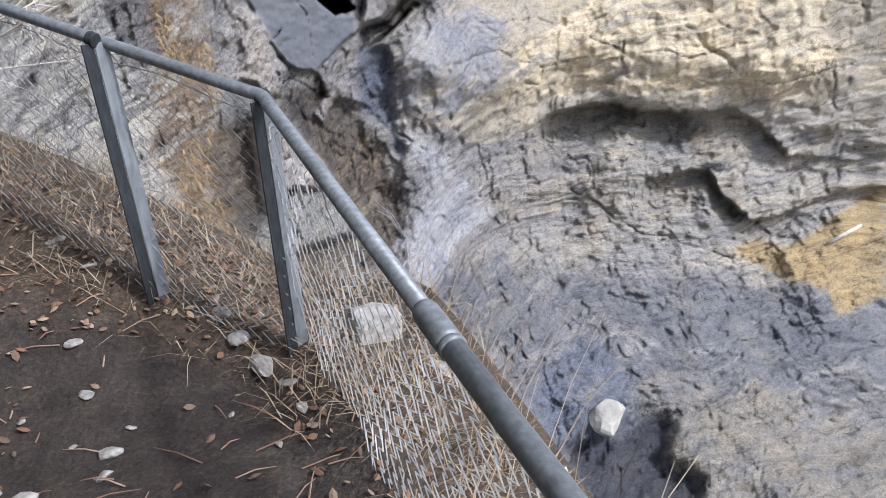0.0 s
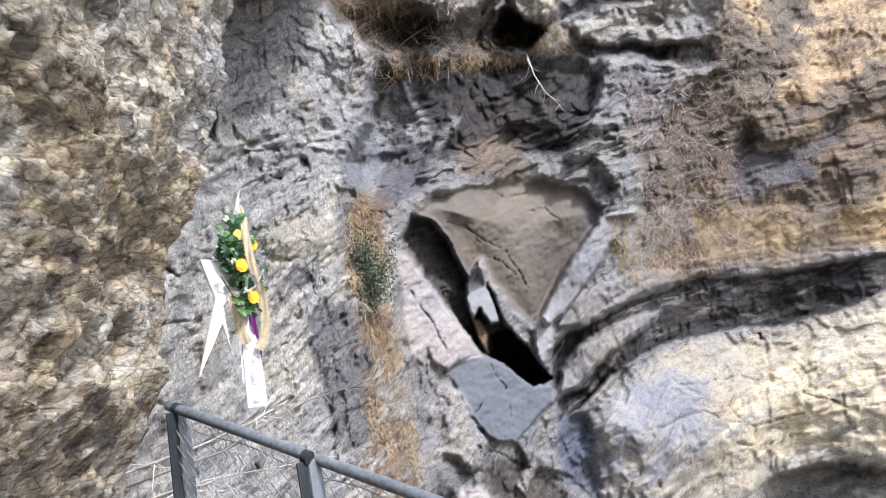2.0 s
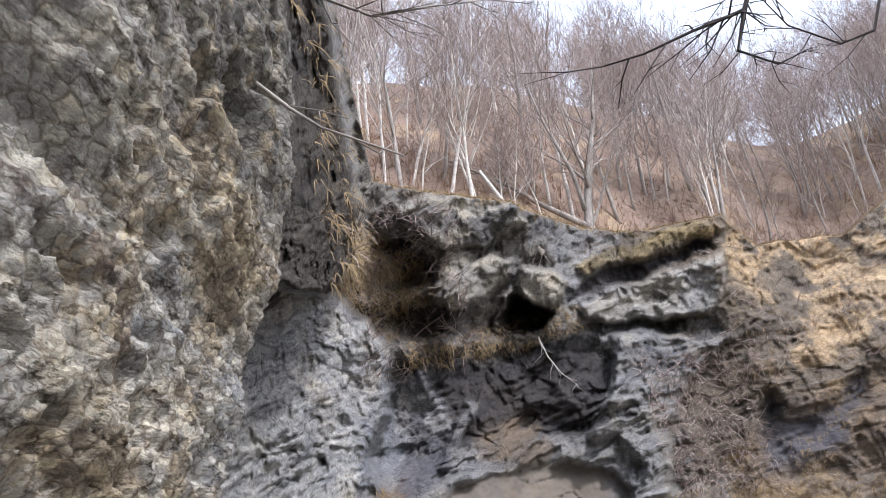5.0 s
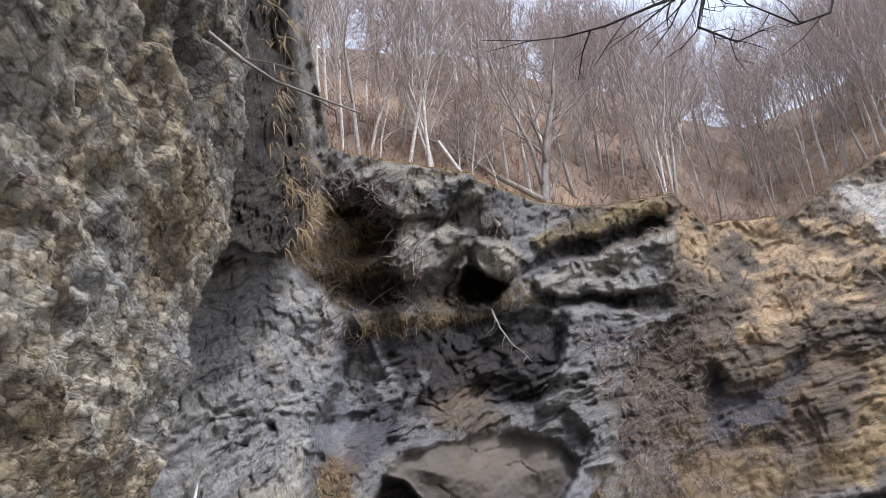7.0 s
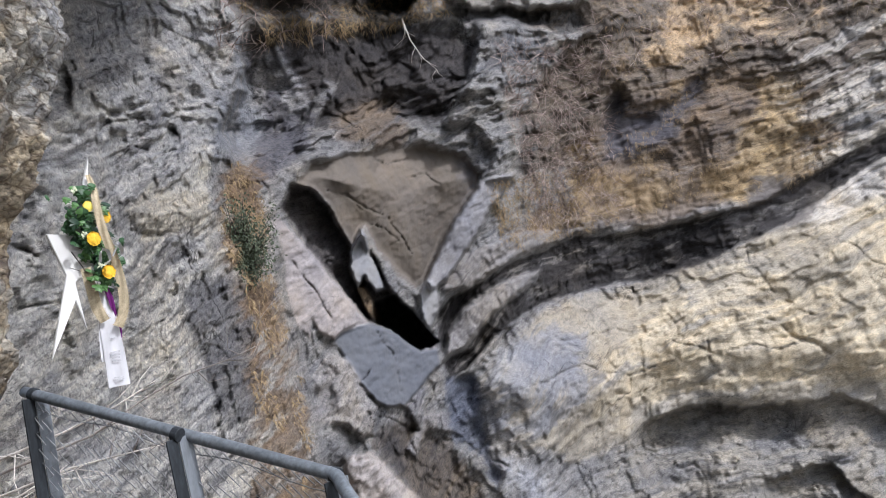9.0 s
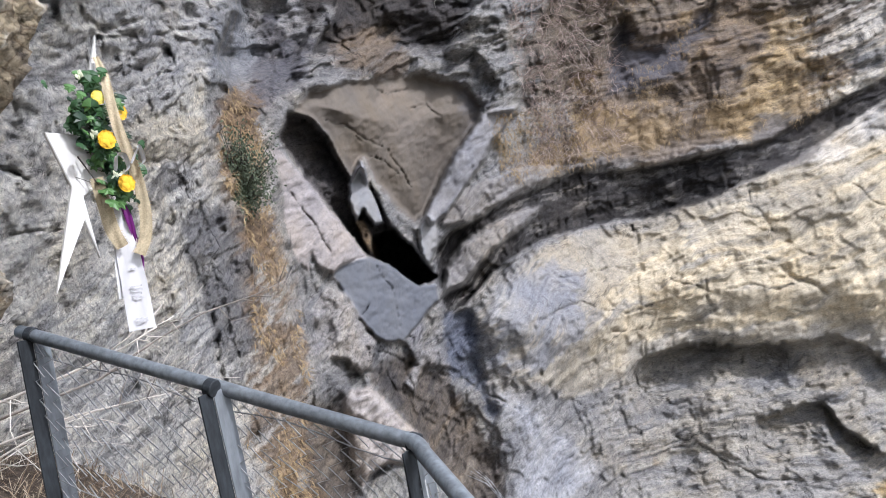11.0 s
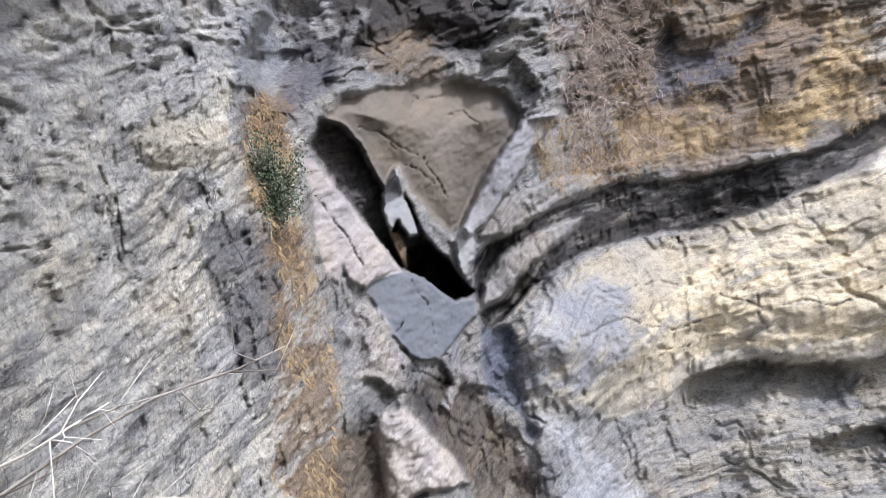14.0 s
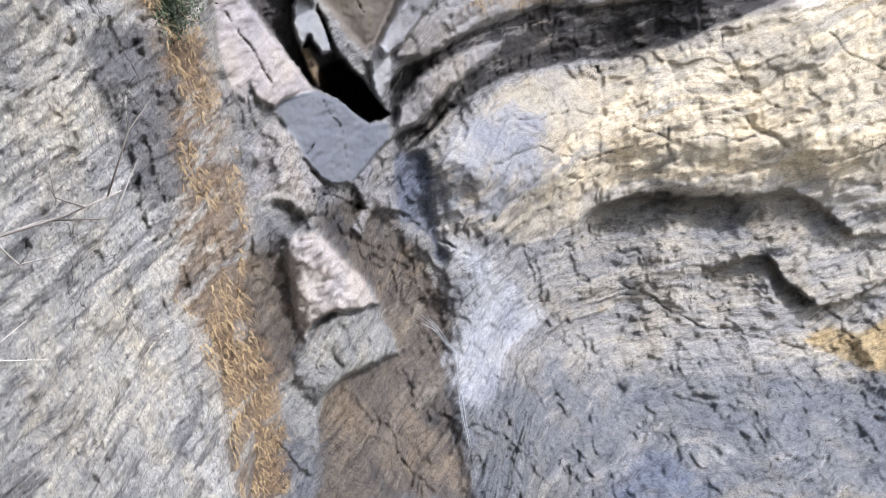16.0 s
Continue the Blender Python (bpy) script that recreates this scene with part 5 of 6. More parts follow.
def cliff_growth():
    r = random.Random(41)
    m, a, h = CLIFF["m"], CLIFF["a"], CLIFF["h"]
    hub = Vector(HEART)
    g = Sticks()
    dens = (((m["strip"] > 0.55) & (CLIFF["s1"] > -0.15), 1100, 0.22), ((m["ochre"] > 0.5) & (CLIFF["s1"] > 0.0), 1500, 0.30), ((m["ledges"] > 0.5) & (CLIFF["s1"] > -0.1), 900, 0.4), ((CLIFF["over"] > 0.05) & (CLIFF["over"] < 2.5) & (a > -5), 3600, 0.42),
            ((h > 11) & (h < 21) & (a > 21.5), 3000, 0.34), ((h > 1.5) & (h < 6) & (a > 11.5) & (a < 18), 700, 0.26), ((np.abs(h - 19.3) < 1.0) & (a > -3) & (a < 11), 500, 0.35), ((m["corner"] > 0.3) & (a > -7.5), 160, 0.5))
    for mask, count, ln in dens:
        for p in cliff_spots(mask, count, r):
            out = (hub - p).normalized()
            p = p - out * 0.03
            for k in range(4):
                d = out * r.uniform(0.3, 0.8) + Vector((r.gauss(0, .45), r.gauss(0, .3), r.uniform(-0.7, 0.35)))
                g.blade(p, d.normalized(), ln * r.uniform(0.5, 1.3), 0.011, 0.35, Vector((out.y, -out.x, r.uniform(-.3, .3))).normalized())
    tagged(part("cliff_grass", g.mesh("cliff_grass"), CLIFF_GRASS), "tawny dead grass hanging on the cliff ledges", "grass", kind="stuff")
    s = Sticks()
    for mask, count, ln in (((h > 2) & (h < 15) & (a > 14) & (a < 21), 500, 0.9), ((h > 11) & (h < 21) & (a > 21), 700, 1.0), ((h > 18) & (h < 30) & (a > -6) & (a < 3), 260, 0.8)):
        for p in cliff_spots(mask, count, r):
            out = (hub - p).normalized()
            for k in range(3):
                d = (out * 0.7 + Vector((r.gauss(0, .5), 0, r.uniform(-0.6, 0.9)))).normalized()
                q = p + d * ln * 0.5 * r.uniform(.6, 1.2)
                s.tube([p, q, q + (d + Vector((r.gauss(0, .4), 0, r.gauss(-.1, .4)))) * ln * 0.5], [0.014, 0.01, 0.004], 3)
    tagged(part("cliff_twigs", s.mesh("cliff_twigs"), TWIGS), "grey leafless scrub clinging to the cliff", "brush", kind="stuff")


def cliff_point(az, el, out=0.0):
    i = int(np.argmin((CLIFF["a0"] - az) ** 2 + (CLIFF["h0"] - el) ** 2))
    p = Vector(CLIFF["p"][i])
    return p + (Vector(HEART) - p).normalized() * out


def evergreen_bush():
    r = random.Random(51)
    base = cliff_point(-6.7, 3.2, 0.0)
    ob = thing("bush", base, "dusty green evergreen bush rooted in the cliff", "bush")
    st, lf = Sticks(), Sticks()
    for k in range(90):
        d = Vector((r.gauss(0, .5), r.gauss(-.3, .4), r.uniform(-0.4, 1.5)))
        e = d * r.uniform(0.6, 1.15)
        st.tube([(0, 0, 0), e * 0.5 + Vector((0, 0, 0.05)), e], [0.02, 0.012, 0.004], 3)
        for j in range(60):
            c = e * (0.35 + 0.7 * r.random()) + Vector((r.gauss(0, .12), r.gauss(0, .12), r.gauss(0, .14)))
            lf.leaf(c, (r.gauss(0, 1), r.gauss(0, 1), r.gauss(0.4, 1)), (r.gauss(0, 1), 0.1, 1), r.uniform(0.04, 0.08), OVAL)
    part("stems", st.mesh("stems"), BARK_DARK, ob)
    part("foliage", lf.mesh("foliage"), BUSH_LEAF, ob)


def rough_stone(size, seed, flat=0.6, cuts=2):
    bm = bmesh.new()
    bmesh.ops.create_icosphere(bm, subdivisions=cuts, radius=1)
    r = random.Random(seed)
    planes = [(Vector((r.gauss(0, 1), r.gauss(0, 1), r.gauss(0, 1))).normalized(), r.uniform(0.55, 0.85)) for _ in range(9)]
    for v in bm.verts:
        for n, k in planes:
            o = v.co.dot(n) - k
            if o > 0:
                v.co -= n * o
        v.co = Vector((v.co.x * size[0], v.co.y * size[1], v.co.z * size[2] * flat)) * (1 + 0.07 * noise.noise(v.co * 3 + Vector((seed, 0, 0))))
    return bm


cliff_growth()
evergreen_bush()


def gorge_things():
    b = part("boulder", rough_stone((0.9, 0.8, 0.9), 9, 0.75, 3), plain("pale smooth limestone", (0.42, 0.41, 0.37), 0.8, 0, 3, 0.2, 0.02))
    b.matrix_world = Matrix.Translation(cliff_point(24.2, -34.6, 0.15)) @ pose(0, 0, 0, 20, 10, 30)
    tagged(b, "pale block of limestone lying in the gorge bottom", "boulder")
    log = thing("fallen_trunk", cliff_point(9.7, 24.4, 0.2), "bleached fallen tree trunk leaning over the cliff edge", "log")
    top = Vector((3.3, 30.2, 19.8)) - log.location
    s, t = Sticks(), Sticks()
    s.tube([(0, 0, 0), top * 0.5, top], [0.12, 0.10, 0.05], 7)
    part("trunk", s.mesh("trunk", True), BARK_PALE, log)
    r = random.Random(3)
    for k in range(45):
        q = top * r.uniform(0.0, 0.35)
        t.tube([q, q + Vector((r.gauss(0, .5), r.gauss(-.2, .3), r.uniform(-1.1, -.1)))], [0.014, 0.004], 3)
    part("broken_branches", t.mesh("broken_branches"), TWIGS, log)
    pole = cliff_point(39.3, -21.0, 0.3)
    s = Sticks()
    s.tube([(0, 0, 0), (1.7, -0.2, 0.85)], [0.10, 0.08], 7)
    o = tagged(part("log", s.mesh("log", True), BARK_PALE), "weathered pole stuck in a rock crack", "log")
    o.location = pole
    # hanging dead branch under the upper cave
    s = Sticks()
    p0 = cliff_point(7.6, 18.6, 0.2)
    main = [Vector((0, 0, 0)), Vector((0.15, -.1, -.9)), Vector((0.5, -.15, -1.7)), Vector((1.0, -.15, -2.3))]
    s.tube(main, [0.03, 0.024, 0.015, 0.005], 5)
    for k in range(10):
        q = main[k % 3].lerp(main[k % 3 + 1], r.random())
        e = Vector((r.gauss(0.1, .35), r.gauss(-.1, .1), r.uniform(-.8, -.2)))
        s.tube([q, q + e * 0.5 + Vector((r.gauss(0, .1), 0, 0)), q + e], [0.013, 0.009, 0.004], 4)
    o = tagged(part("dead_branch", s.mesh("dead_branch", True), BARK_PALE), "bleached dead branch hanging down the rock face", "branch")
    o.location = p0


gorge_things()


def waterfall():
    r = random.Random(91)
    w = thing("waterfall", cliff_point(6.2, -18.8, 0.5), "thin white trickle of falling water in the gorge", "waterfall")
    wm = plain("white falling water", (0.46, 0.48, 0.5), 0.25, 0, 12, 0.1, 0, spec=0.5)
    org = Vector(w.location)
    for k in range(7):
        a = cliff_point(5.9 + r.uniform(-.5, .5), -18.6 + r.uniform(-.3, .3), 0.5) - org
        b = cliff_point(8.0 + r.uniform(-.25, .25), -21.3, 0.9) - org
        c = cliff_point(8.2 + r.uniform(-.3, .3), -27.0 - r.uniform(0, 3), 0.9) - org
        s = Sticks()
        s.tube([a, a.lerp(b, 0.5) + Vector((0, 0, 0.25)), b, b.lerp(c, 0.5) + Vector((r.uniform(-.1, .1), 0, 0)), c], [0.004, 0.008, 0.007, 0.005, 0.002], 4)
        part("water_strand", s.mesh("water_strand", True), wm, w)


waterfall()


# ---- the fence ----
def fence():
    f = thing("fence", (-0.07, 3.27, 0.0), "galvanised steel tube fence with wire netting at the drop", "fence")
    org = Vector(f.location)
    A, B, C = Vector((-1.27, 4.07, 1.455)), Vector((-0.625, 3.605, 1.235)), Vector((-0.075, 3.31, 1.035))
    feet = [Vector((-1.29, 4.09, 0.34)), Vector((-0.59, 3.62, 0.06)), Vector((-0.075, 3.32, -0.12))]
    D = Vector((0.345, 1.49, 0.68))
    run = (D - C).normalized()
    E_ = C + run * 4.2
    S = C + (D - C) * 0.70

    def tube(name, pts, rad, sides=14):
        s = Sticks()
        s.tube([p - org for p in pts], rad if isinstance(rad, list) else [rad] * len(pts), sides)
        return part(name, s.mesh(name, True), STEEL_RAIL, f)
    # rail with a rounded bend over the corner post
    ab = (C - A).normalized()
    tip = A - ab * 0.06
    bend = [C - ab * 0.04]
    for k in range(1, 7):
        t = k / 7
        bend.append((C - ab * 0.04) * (1 - t) ** 2 + (C + Vector((0.01, -0.005, 0.006))) * 2 * t * (1 - t) + (C + run * 0.07) * t * t)
    tube("top_rail", [tip, A, A.lerp(C, 0.5)] + bend + [C + run * 0.07, S], 0.0225)
    tube("rail_sleeve", [S - run * 0.015, S - run * 0.004, S + run * 0.004, S + run * 0.10, S + run * 0.112], [0.0235, 0.0285, 0.030, 0.0305, 0.027], 18)
    tube("top_rail", [S + run * 0.09, S + run * 0.8, E_], 0.0265)
    tube("rail_ring", [S + run * 0.115, S + run * 0.119, S + run * 0.128, S + run * 0.132], [0.0265, 0.0305, 0.0305, 0.0265], 18)
    for top, foot, w in zip((A, B, C), feet, (0.05, 0.05, 0.042)):
        face = Vector((0.82, 0.57, 0)).normalized()
        deep = Vector((0.57, -0.82, 0)).normalized()
        if top is C:
            face, deep = Vector((0.95, 0.3, 0)).normalized(), Vector((-0.3, -0.95, 0)).normalized()
        web = Vector((-0.50, -0.86, 0)) if top is not C else Vector((-0.62, -0.78, 0))
        ax = (top - foot).normalized()
        # the web's colour holds its dark paint and the shade on that side
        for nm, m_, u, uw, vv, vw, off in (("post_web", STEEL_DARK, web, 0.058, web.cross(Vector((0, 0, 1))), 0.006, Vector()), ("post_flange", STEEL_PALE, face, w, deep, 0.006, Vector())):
            bm = bmesh.new()
            vs = []
            for base in (foot, top - Vector((0, 0, 0.012))):
                for su, sv in ((0, 0), (1, 0), (1, 1), (0, 1)):
                    q = base + off + u * uw * su + vv * vw * sv
                    vs.append(bm.verts.new(q - org))
            for ff in ((0, 1, 2, 3), (4, 7, 6, 5), (0, 4, 5, 1), (1, 5, 6, 2), (2, 6, 7, 3), (3, 7, 4, 0)):
                bm.faces.new([vs[i] for i in ff])
            bmesh.ops.recalc_face_normals(bm, faces=bm.faces)
            bmesh.ops.bevel(bm, geom=list(bm.edges), offset=0.0012, segments=1, affect="EDGES")
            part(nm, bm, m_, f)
        bm = bmesh.new()
        bmesh.ops.create_cone(bm, cap_ends=True, segments=16, radius1=0.027, radius2=0.027, depth=0.03)
        bmesh.ops.bevel(bm, geom=list(bm.edges), offset=0.002, segments=1, affect="EDGES")
        cl = part("rail_clamp", bm, STEEL_DARK, f)
        cl.matrix_local = Matrix.Translation(top - org) @ ((C - A).normalized().to_track_quat("Z", "Y").to_matrix().to_4x4())

    def netting(p0, p1, f0, f1, pitch, seed):
        r = random.Random(seed)
        s = Sticks()
        ln = (p1 - p0).length
        n = int(ln / pitch)
        across = (p1 - p0) / n
        nrm = (p1 - p0).cross(Vector((0, 0, 1))).normalized()
        for i in range(n):
            a0, a1 = p0.lerp(p1, (i + 0.5) / n), f0.lerp(f1, (i + 0.5) / n)
            rows = int((a0 - a1).length / (pitch * 0.62))
            pts = []
            for k in range(rows + 1):
                q = a0.lerp(a1, k / rows)
                sag = nrm * (0.012 * math.sin(i * 0.7 + k * 0.4) + 0.015 * math.sin(k * 0.17 + i * 0.13))
                pts.append(q + across * (0.54 if k % 2 else -0.54) + nrm * (0.003 if k % 2 else -0.003) + sag + Vector((r.gauss(0, .0025), 0, r.gauss(0, .0025))) - org)
            s.tube(pts, [0.0024] * len(pts), 3)
        part("wire_netting", s.mesh("wire_netting"), WIRE, f)
        s = Sticks()
        for u in (0.03, 0.5, 0.985):
            pts = [p0.lerp(p1, k / 14).lerp(f0.lerp(f1, k / 14), u) + Vector((0, 0, -0.012 * math.sin(k * 1.1))) - org for k in range(15)]
            s.tube(pts, [0.002] * 15, 4)
        part("tension_wire", s.mesh("tension_wire"), WIRE, f)
    dn = Vector((0, 0, 1))
    netting(A - dn * 0.03, C - dn * 0.03, A - dn * 1.0, C - dn * 1.02, 0.052, 1)
    out = Vector((0.02, 0.01, 0))
    netting(C - dn * 0.03 + out, E_ - dn * 0.03 + out, C - dn * 1.12 + out, E_ - dn * 1.05 + out, 0.052, 2)


fence()


# ---- the wreath on its star ----
def wreath():
    origin = Vector((-0.79, 3.31, 1.895))
    u, nrm = Vector((1, 1, 0)).normalized(), Vector((1, -1, 0)).normalized()
    w = thing("wreath", origin, "white wooden star with ivy, yellow roses and memorial ribbons", "wreath")
    W = lambda x, z, o=0.0: u * x + Vector((0, 0, z)) + nrm * o
    V = lambda x, z, o: W(x - 0.4 * o, z, o)
    face = Matrix((u, -nrm, Vector((0, 0, 1)))).transposed().to_4x4()
    white = plain("white painted wood", (0.78, 0.77, 0.74), 0.5, 0, 14, 0.06, 0.0006, (1, 1, 0.2))
    star = bent_plate([(0.122, 0.35), (0.062, 0.19), (0.012, 0.088), (-0.062, 0.095), (-0.020, -0.045), (-0.110, -0.304), (-0.004, -0.13), (0.018, -0.233), (0.005, -0.07), (0.12, -0.02), (0.075, 0.10)], 0.012)
    so = part("star", star, white, w, "white painted wooden star")
    so.matrix_local = face
    r = random.Random(61)
    leaf_mats = [plain("ivy leaf", c, 0.42, 0, 90, 0.2, 0.0003) for c in ((0.03, 0.075, 0.028), (0.045, 0.11, 0.04), (0.022, 0.05, 0.025), (0.085, 0.18, 0.055))]
    for k in range(6):
        zc = 0.19 - k * 0.048
        xc = 0.035 + k * 0.009
        for j in range(24):
            x, z = xc + r.gauss(0, .034), zc + r.gauss(0, .024)
            o = 0.012 + 0.055 * r.random()
            n = nrm + u * r.gauss(0, .5) + Vector((0, 0, r.gauss(0.25, .45)))
            s = Sticks()
            s.leaf(W(x, z, o), n, (r.gauss(0, .6), r.gauss(0, .3), -1), r.uniform(0.024, 0.042), IVY)
            part("ivy_leaf", s.mesh("ivy_leaf"), r.choice(leaf_mats), w)
    s = Sticks()
    for k in range(8):
        a = W(0.05 + r.gauss(0, .02), 0.2 - r.random() * .28, 0.012)
        s.tube([a, a + Vector((r.gauss(0, .03), r.gauss(0, .02), r.gauss(-.03, .03))), a + Vector((r.gauss(0, .02), r.gauss(0, .02), -.05))], [0.002, 0.0016, 0.001], 4)
    part("ivy_stems", s.mesh("ivy_stems"), BARK_DARK, w)
    yel = plain("yellow silk petals", (0.86, 0.52, 0.03), 0.55, 0, 60, 0.15, 0.0004)
    pale = plain("pale yellow petals", (0.85, 0.72, 0.12), 0.55, 0, 60, 0.15, 0.0004)
    for x, z, o, sz, mt in ((0.046, 0.057, 0.075, 0.026, yel), (0.080, -0.055, 0.07, 0.025, yel), (0.112, 0.132, 0.045, 0.024, yel), (0.057, 0.168, 0.055, 0.020, pale)):
        s = Sticks()
        for ring, (cnt, rad, tilt) in enumerate(((3, 0.25, 0.15), (5, 0.5, 0.45), (6, 0.8, 0.8), (7, 1.0, 1.15))):
            for j in range(cnt):
                q = 2 * math.pi * (j + 0.5 * ring) / cnt + r.uniform(-.2, .2)
                rd = u * math.cos(q) + Vector((0, 0, 1)) * math.sin(q)
                c = W(x, z, o + (1 - rad) * sz * 0.7) + rd * rad * sz * 0.55
                s.leaf(c, nrm * math.cos(tilt) + rd * -math.sin(tilt) * 0.6, nrm * math.sin(tilt) + rd * math.cos(tilt), sz * (0.75 + 0.35 * rad), [(0.0, -0.5), (0.42, -0.25), (0.52, 0.2), (0.28, 0.52), (0, 0.45), (-0.3, 0.53), (-0.5, 0.2), (-0.42, -0.25)])
        part("rose", s.mesh("rose", True), mt, w, "yellow cloth rose")
    s = Sticks()
    for x, z in ((0.02, 0.225), (0.03, 0.075), (0.075, -0.035), (0.09, -0.03), (0.06, -0.03)):
        for j in range(7):
            q = r.uniform(0, 6.28)
            s.leaf(W(x, z, 0.06) + (u * math.cos(q) + Vector((0, 0, math.sin(q)))) * 0.007, nrm + Vector((r.gauss(0, .4), 0, r.gauss(0, .4))), (r.gauss(0, 1), 0, 1), 0.013, OVAL)
    part("small_blossoms", s.mesh("small_blossoms"), plain("greenish white blossom", (0.55, 0.58, 0.42), 0.6), w)
    burlap = plain("raw jute cloth", (0.50, 0.42, 0.28), 0.85, 0, 260, 0.25, 0.0008)
    satin = plain("white satin ribbon", (0.74, 0.74, 0.76), 0.35, 0, 25, 0.05, 0.0005, spec=0.5)
    purple = plain("purple ribbon", (0.16, 0.02, 0.17), 0.4, 0, 40, 0.2, 0.0003)
    ac = u * 0.85 + nrm * 0.5
    part("jute_ribbon", band_mesh([V(0.106, 0.285, 0.014), V(0.112, 0.225, 0.05), V(0.108, 0.15, 0.09), V(0.115, 0.075, 0.095), V(0.140, -0.03, 0.085), V(0.150, -0.13, 0.07), V(0.139, -0.195, 0.06), V(0.115, -0.238, 0.05)], [0.012, 0.022, 0.024, 0.026, 0.028, 0.030, 0.030, 0.028], ac, 0.001, 0.002, True, 1), burlap, w, "frayed jute ribbon")
    part("jute_ribbon", band_mesh([W(0.030, -0.03, 0.03), W(0.038, -0.10, 0.03), W(0.046, -0.165, 0.03), W(0.066, -0.212, 0.03)], [0.03, 0.034, 0.034, 0.03], ac, 0.001, 0.002, True, 2), burlap, w, "frayed jute ribbon")
    part("sash", band_mesh([W(0.080, -0.095, 0.024), W(0.080, -0.17, 0.012), W(0.074, -0.26, 0.006), W(0.070, -0.345, 0.004)], [0.022, 0.04, 0.046, 0.048], ac, 0.001, 0.004, False, 3), satin, w, "white satin sash")
    sash = part("sash", band_mesh([W(0.086, -0.095, 0.018), W(0.086, -0.16, 0.018), W(0.083, -0.24, 0.018), W(0.084, -0.33, 0.018), W(0.083, -0.432, 0.018)], [0.026, 0.045, 0.058, 0.064, 0.066], ac, 0.001, 0.0022, False, 4), satin, w, "white satin sash with faded print")
    ink = plain("faded grey print", (0.6, 0.6, 0.62), 0.6, 0, 200, 0.3, 0)
    for z, x, wd in ((-0.272, 0.083, 0.018), (-0.318, 0.083, 0.030), (-0.328, 0.083, 0.032), (-0.338, 0.083, 0.024), (-0.348, 0.083, 0.028), (-0.402, 0.083, 0.034), (-0.410, 0.083, 0.028)):
        bm = bmesh.new()
        c = W(x, z, 0.0245)
        t = ac.normalized()
        vs = [bm.verts.new(c + t * sx * wd / 2 + Vector((0, 0, sz * 0.0022)) - nrm * 0.002 * 0 + nrm * so_) for so_ in (0, 0.0006) for sx, sz in ((-1, -1), (1, -1), (1, 1), (-1, 1))]
        for ff in ((0, 1, 2, 3), (4, 5, 6, 7), (0, 1, 5, 4), (1, 2, 6, 5), (2, 3, 7, 6), (3, 0, 4, 7)):
            bm.faces.new([vs[i] for i in ff])
        part("printed_line", bm, ink, sash)
    part("purple_ribbon", band_mesh([W(0.085, -0.10, 0.03), W(0.094, -0.14, 0.034), W(0.103, -0.19, 0.03), W(0.112, -0.235, 0.028), W(0.113, -0.285, 0.02)], [0.014, 0.018, 0.012, 0.012, 0.008], ac, 0.001, 0.0015, False, 5), purple, w, "purple ribbon")
    for x, z, tl in ((0.10, -0.007, 0.6), (0.146, 0.008, -0.5)):
        part("bow_loop", band_mesh([V(x - 0.016, z - 0.016, 0.10), V(x - 0.012 * tl, z + 0.018, 0.115), V(x + 0.012, z + 0.016, 0.12), V(x + 0.017, z - 0.012, 0.115), V(x, z - 0.026, 0.105)], [0.014, 0.02, 0.02, 0.018, 0.012], nrm + Vector((0, 0, .3)), 0.001, 0.001, False, 6), satin, w, "white ribbon loop")


wreath()


# ---- stones, grass and litter on the ledge ----
def stones():
    base = rnd
    spots = [(-0.88, 3.40, 0.055), (-0.82, 3.20, 0.05), (-0.71, 2.94, 0.07), (-0.71, 2.82, 0.045), (-0.93, 2.74, 0.09), (-0.66, 3.05, 0.03), (-0.84, 3.00, 0.022), (-1.02, 3.12, 0.035), (-1.22, 3.33, 0.05), (-1.16, 3.25, 0.04), (-1.05, 2.83, 0.06), (-0.33, 3.05, 0.022), (-0.17, 2.82, 0.03),
             (-0.22, 3.28, 0.11), (-0.30, 3.42, 0.09), (-0.36, 3.55, 0.07), (-0.12, 3.12, 0.05), (-0.08, 2.95, 0.05), (-0.86, 3.75, 0.05), (-1.0, 3.9, 0.06)]
    for i, (x, y, s) in enumerate(spots):
        z = float(ledge_height(x, y)[0][0])
        ob = part("stone", rough_stone((s * 0.75, s * 0.5, s * 0.5), i + 3, 0.55), STONE)
        ob.matrix_world = pose(x, y, z + s * 0.12, base.uniform(-15, 15), base.uniform(-15, 15), base.uniform(0, 360))
        tagged(ob, "rough pale limestone lump beside the fence post" if s >= 0.07 else "pale limestone chip lying on the dark earth", "stone", "stones on the path")
    b = part("rock", rough_stone((0.22, 0.18, 0.22), 77, 1.0, 3), STONE)
    b.matrix_world = pose(0.20, 3.52, -0.10, 0, 10, 20)
    tagged(b, "jagged whitish rock behind the wire netting", "rock")
    b = part("rock", rough_stone((0.12, 0.12, 0.14), 78, 1.0, 3), STONE)
    b.matrix_world = pose(0.42, 3.35, -0.22, 0, 0, 60)
    tagged(b, "whitish rock in the dry grass outside the netting", "rock")


stones()


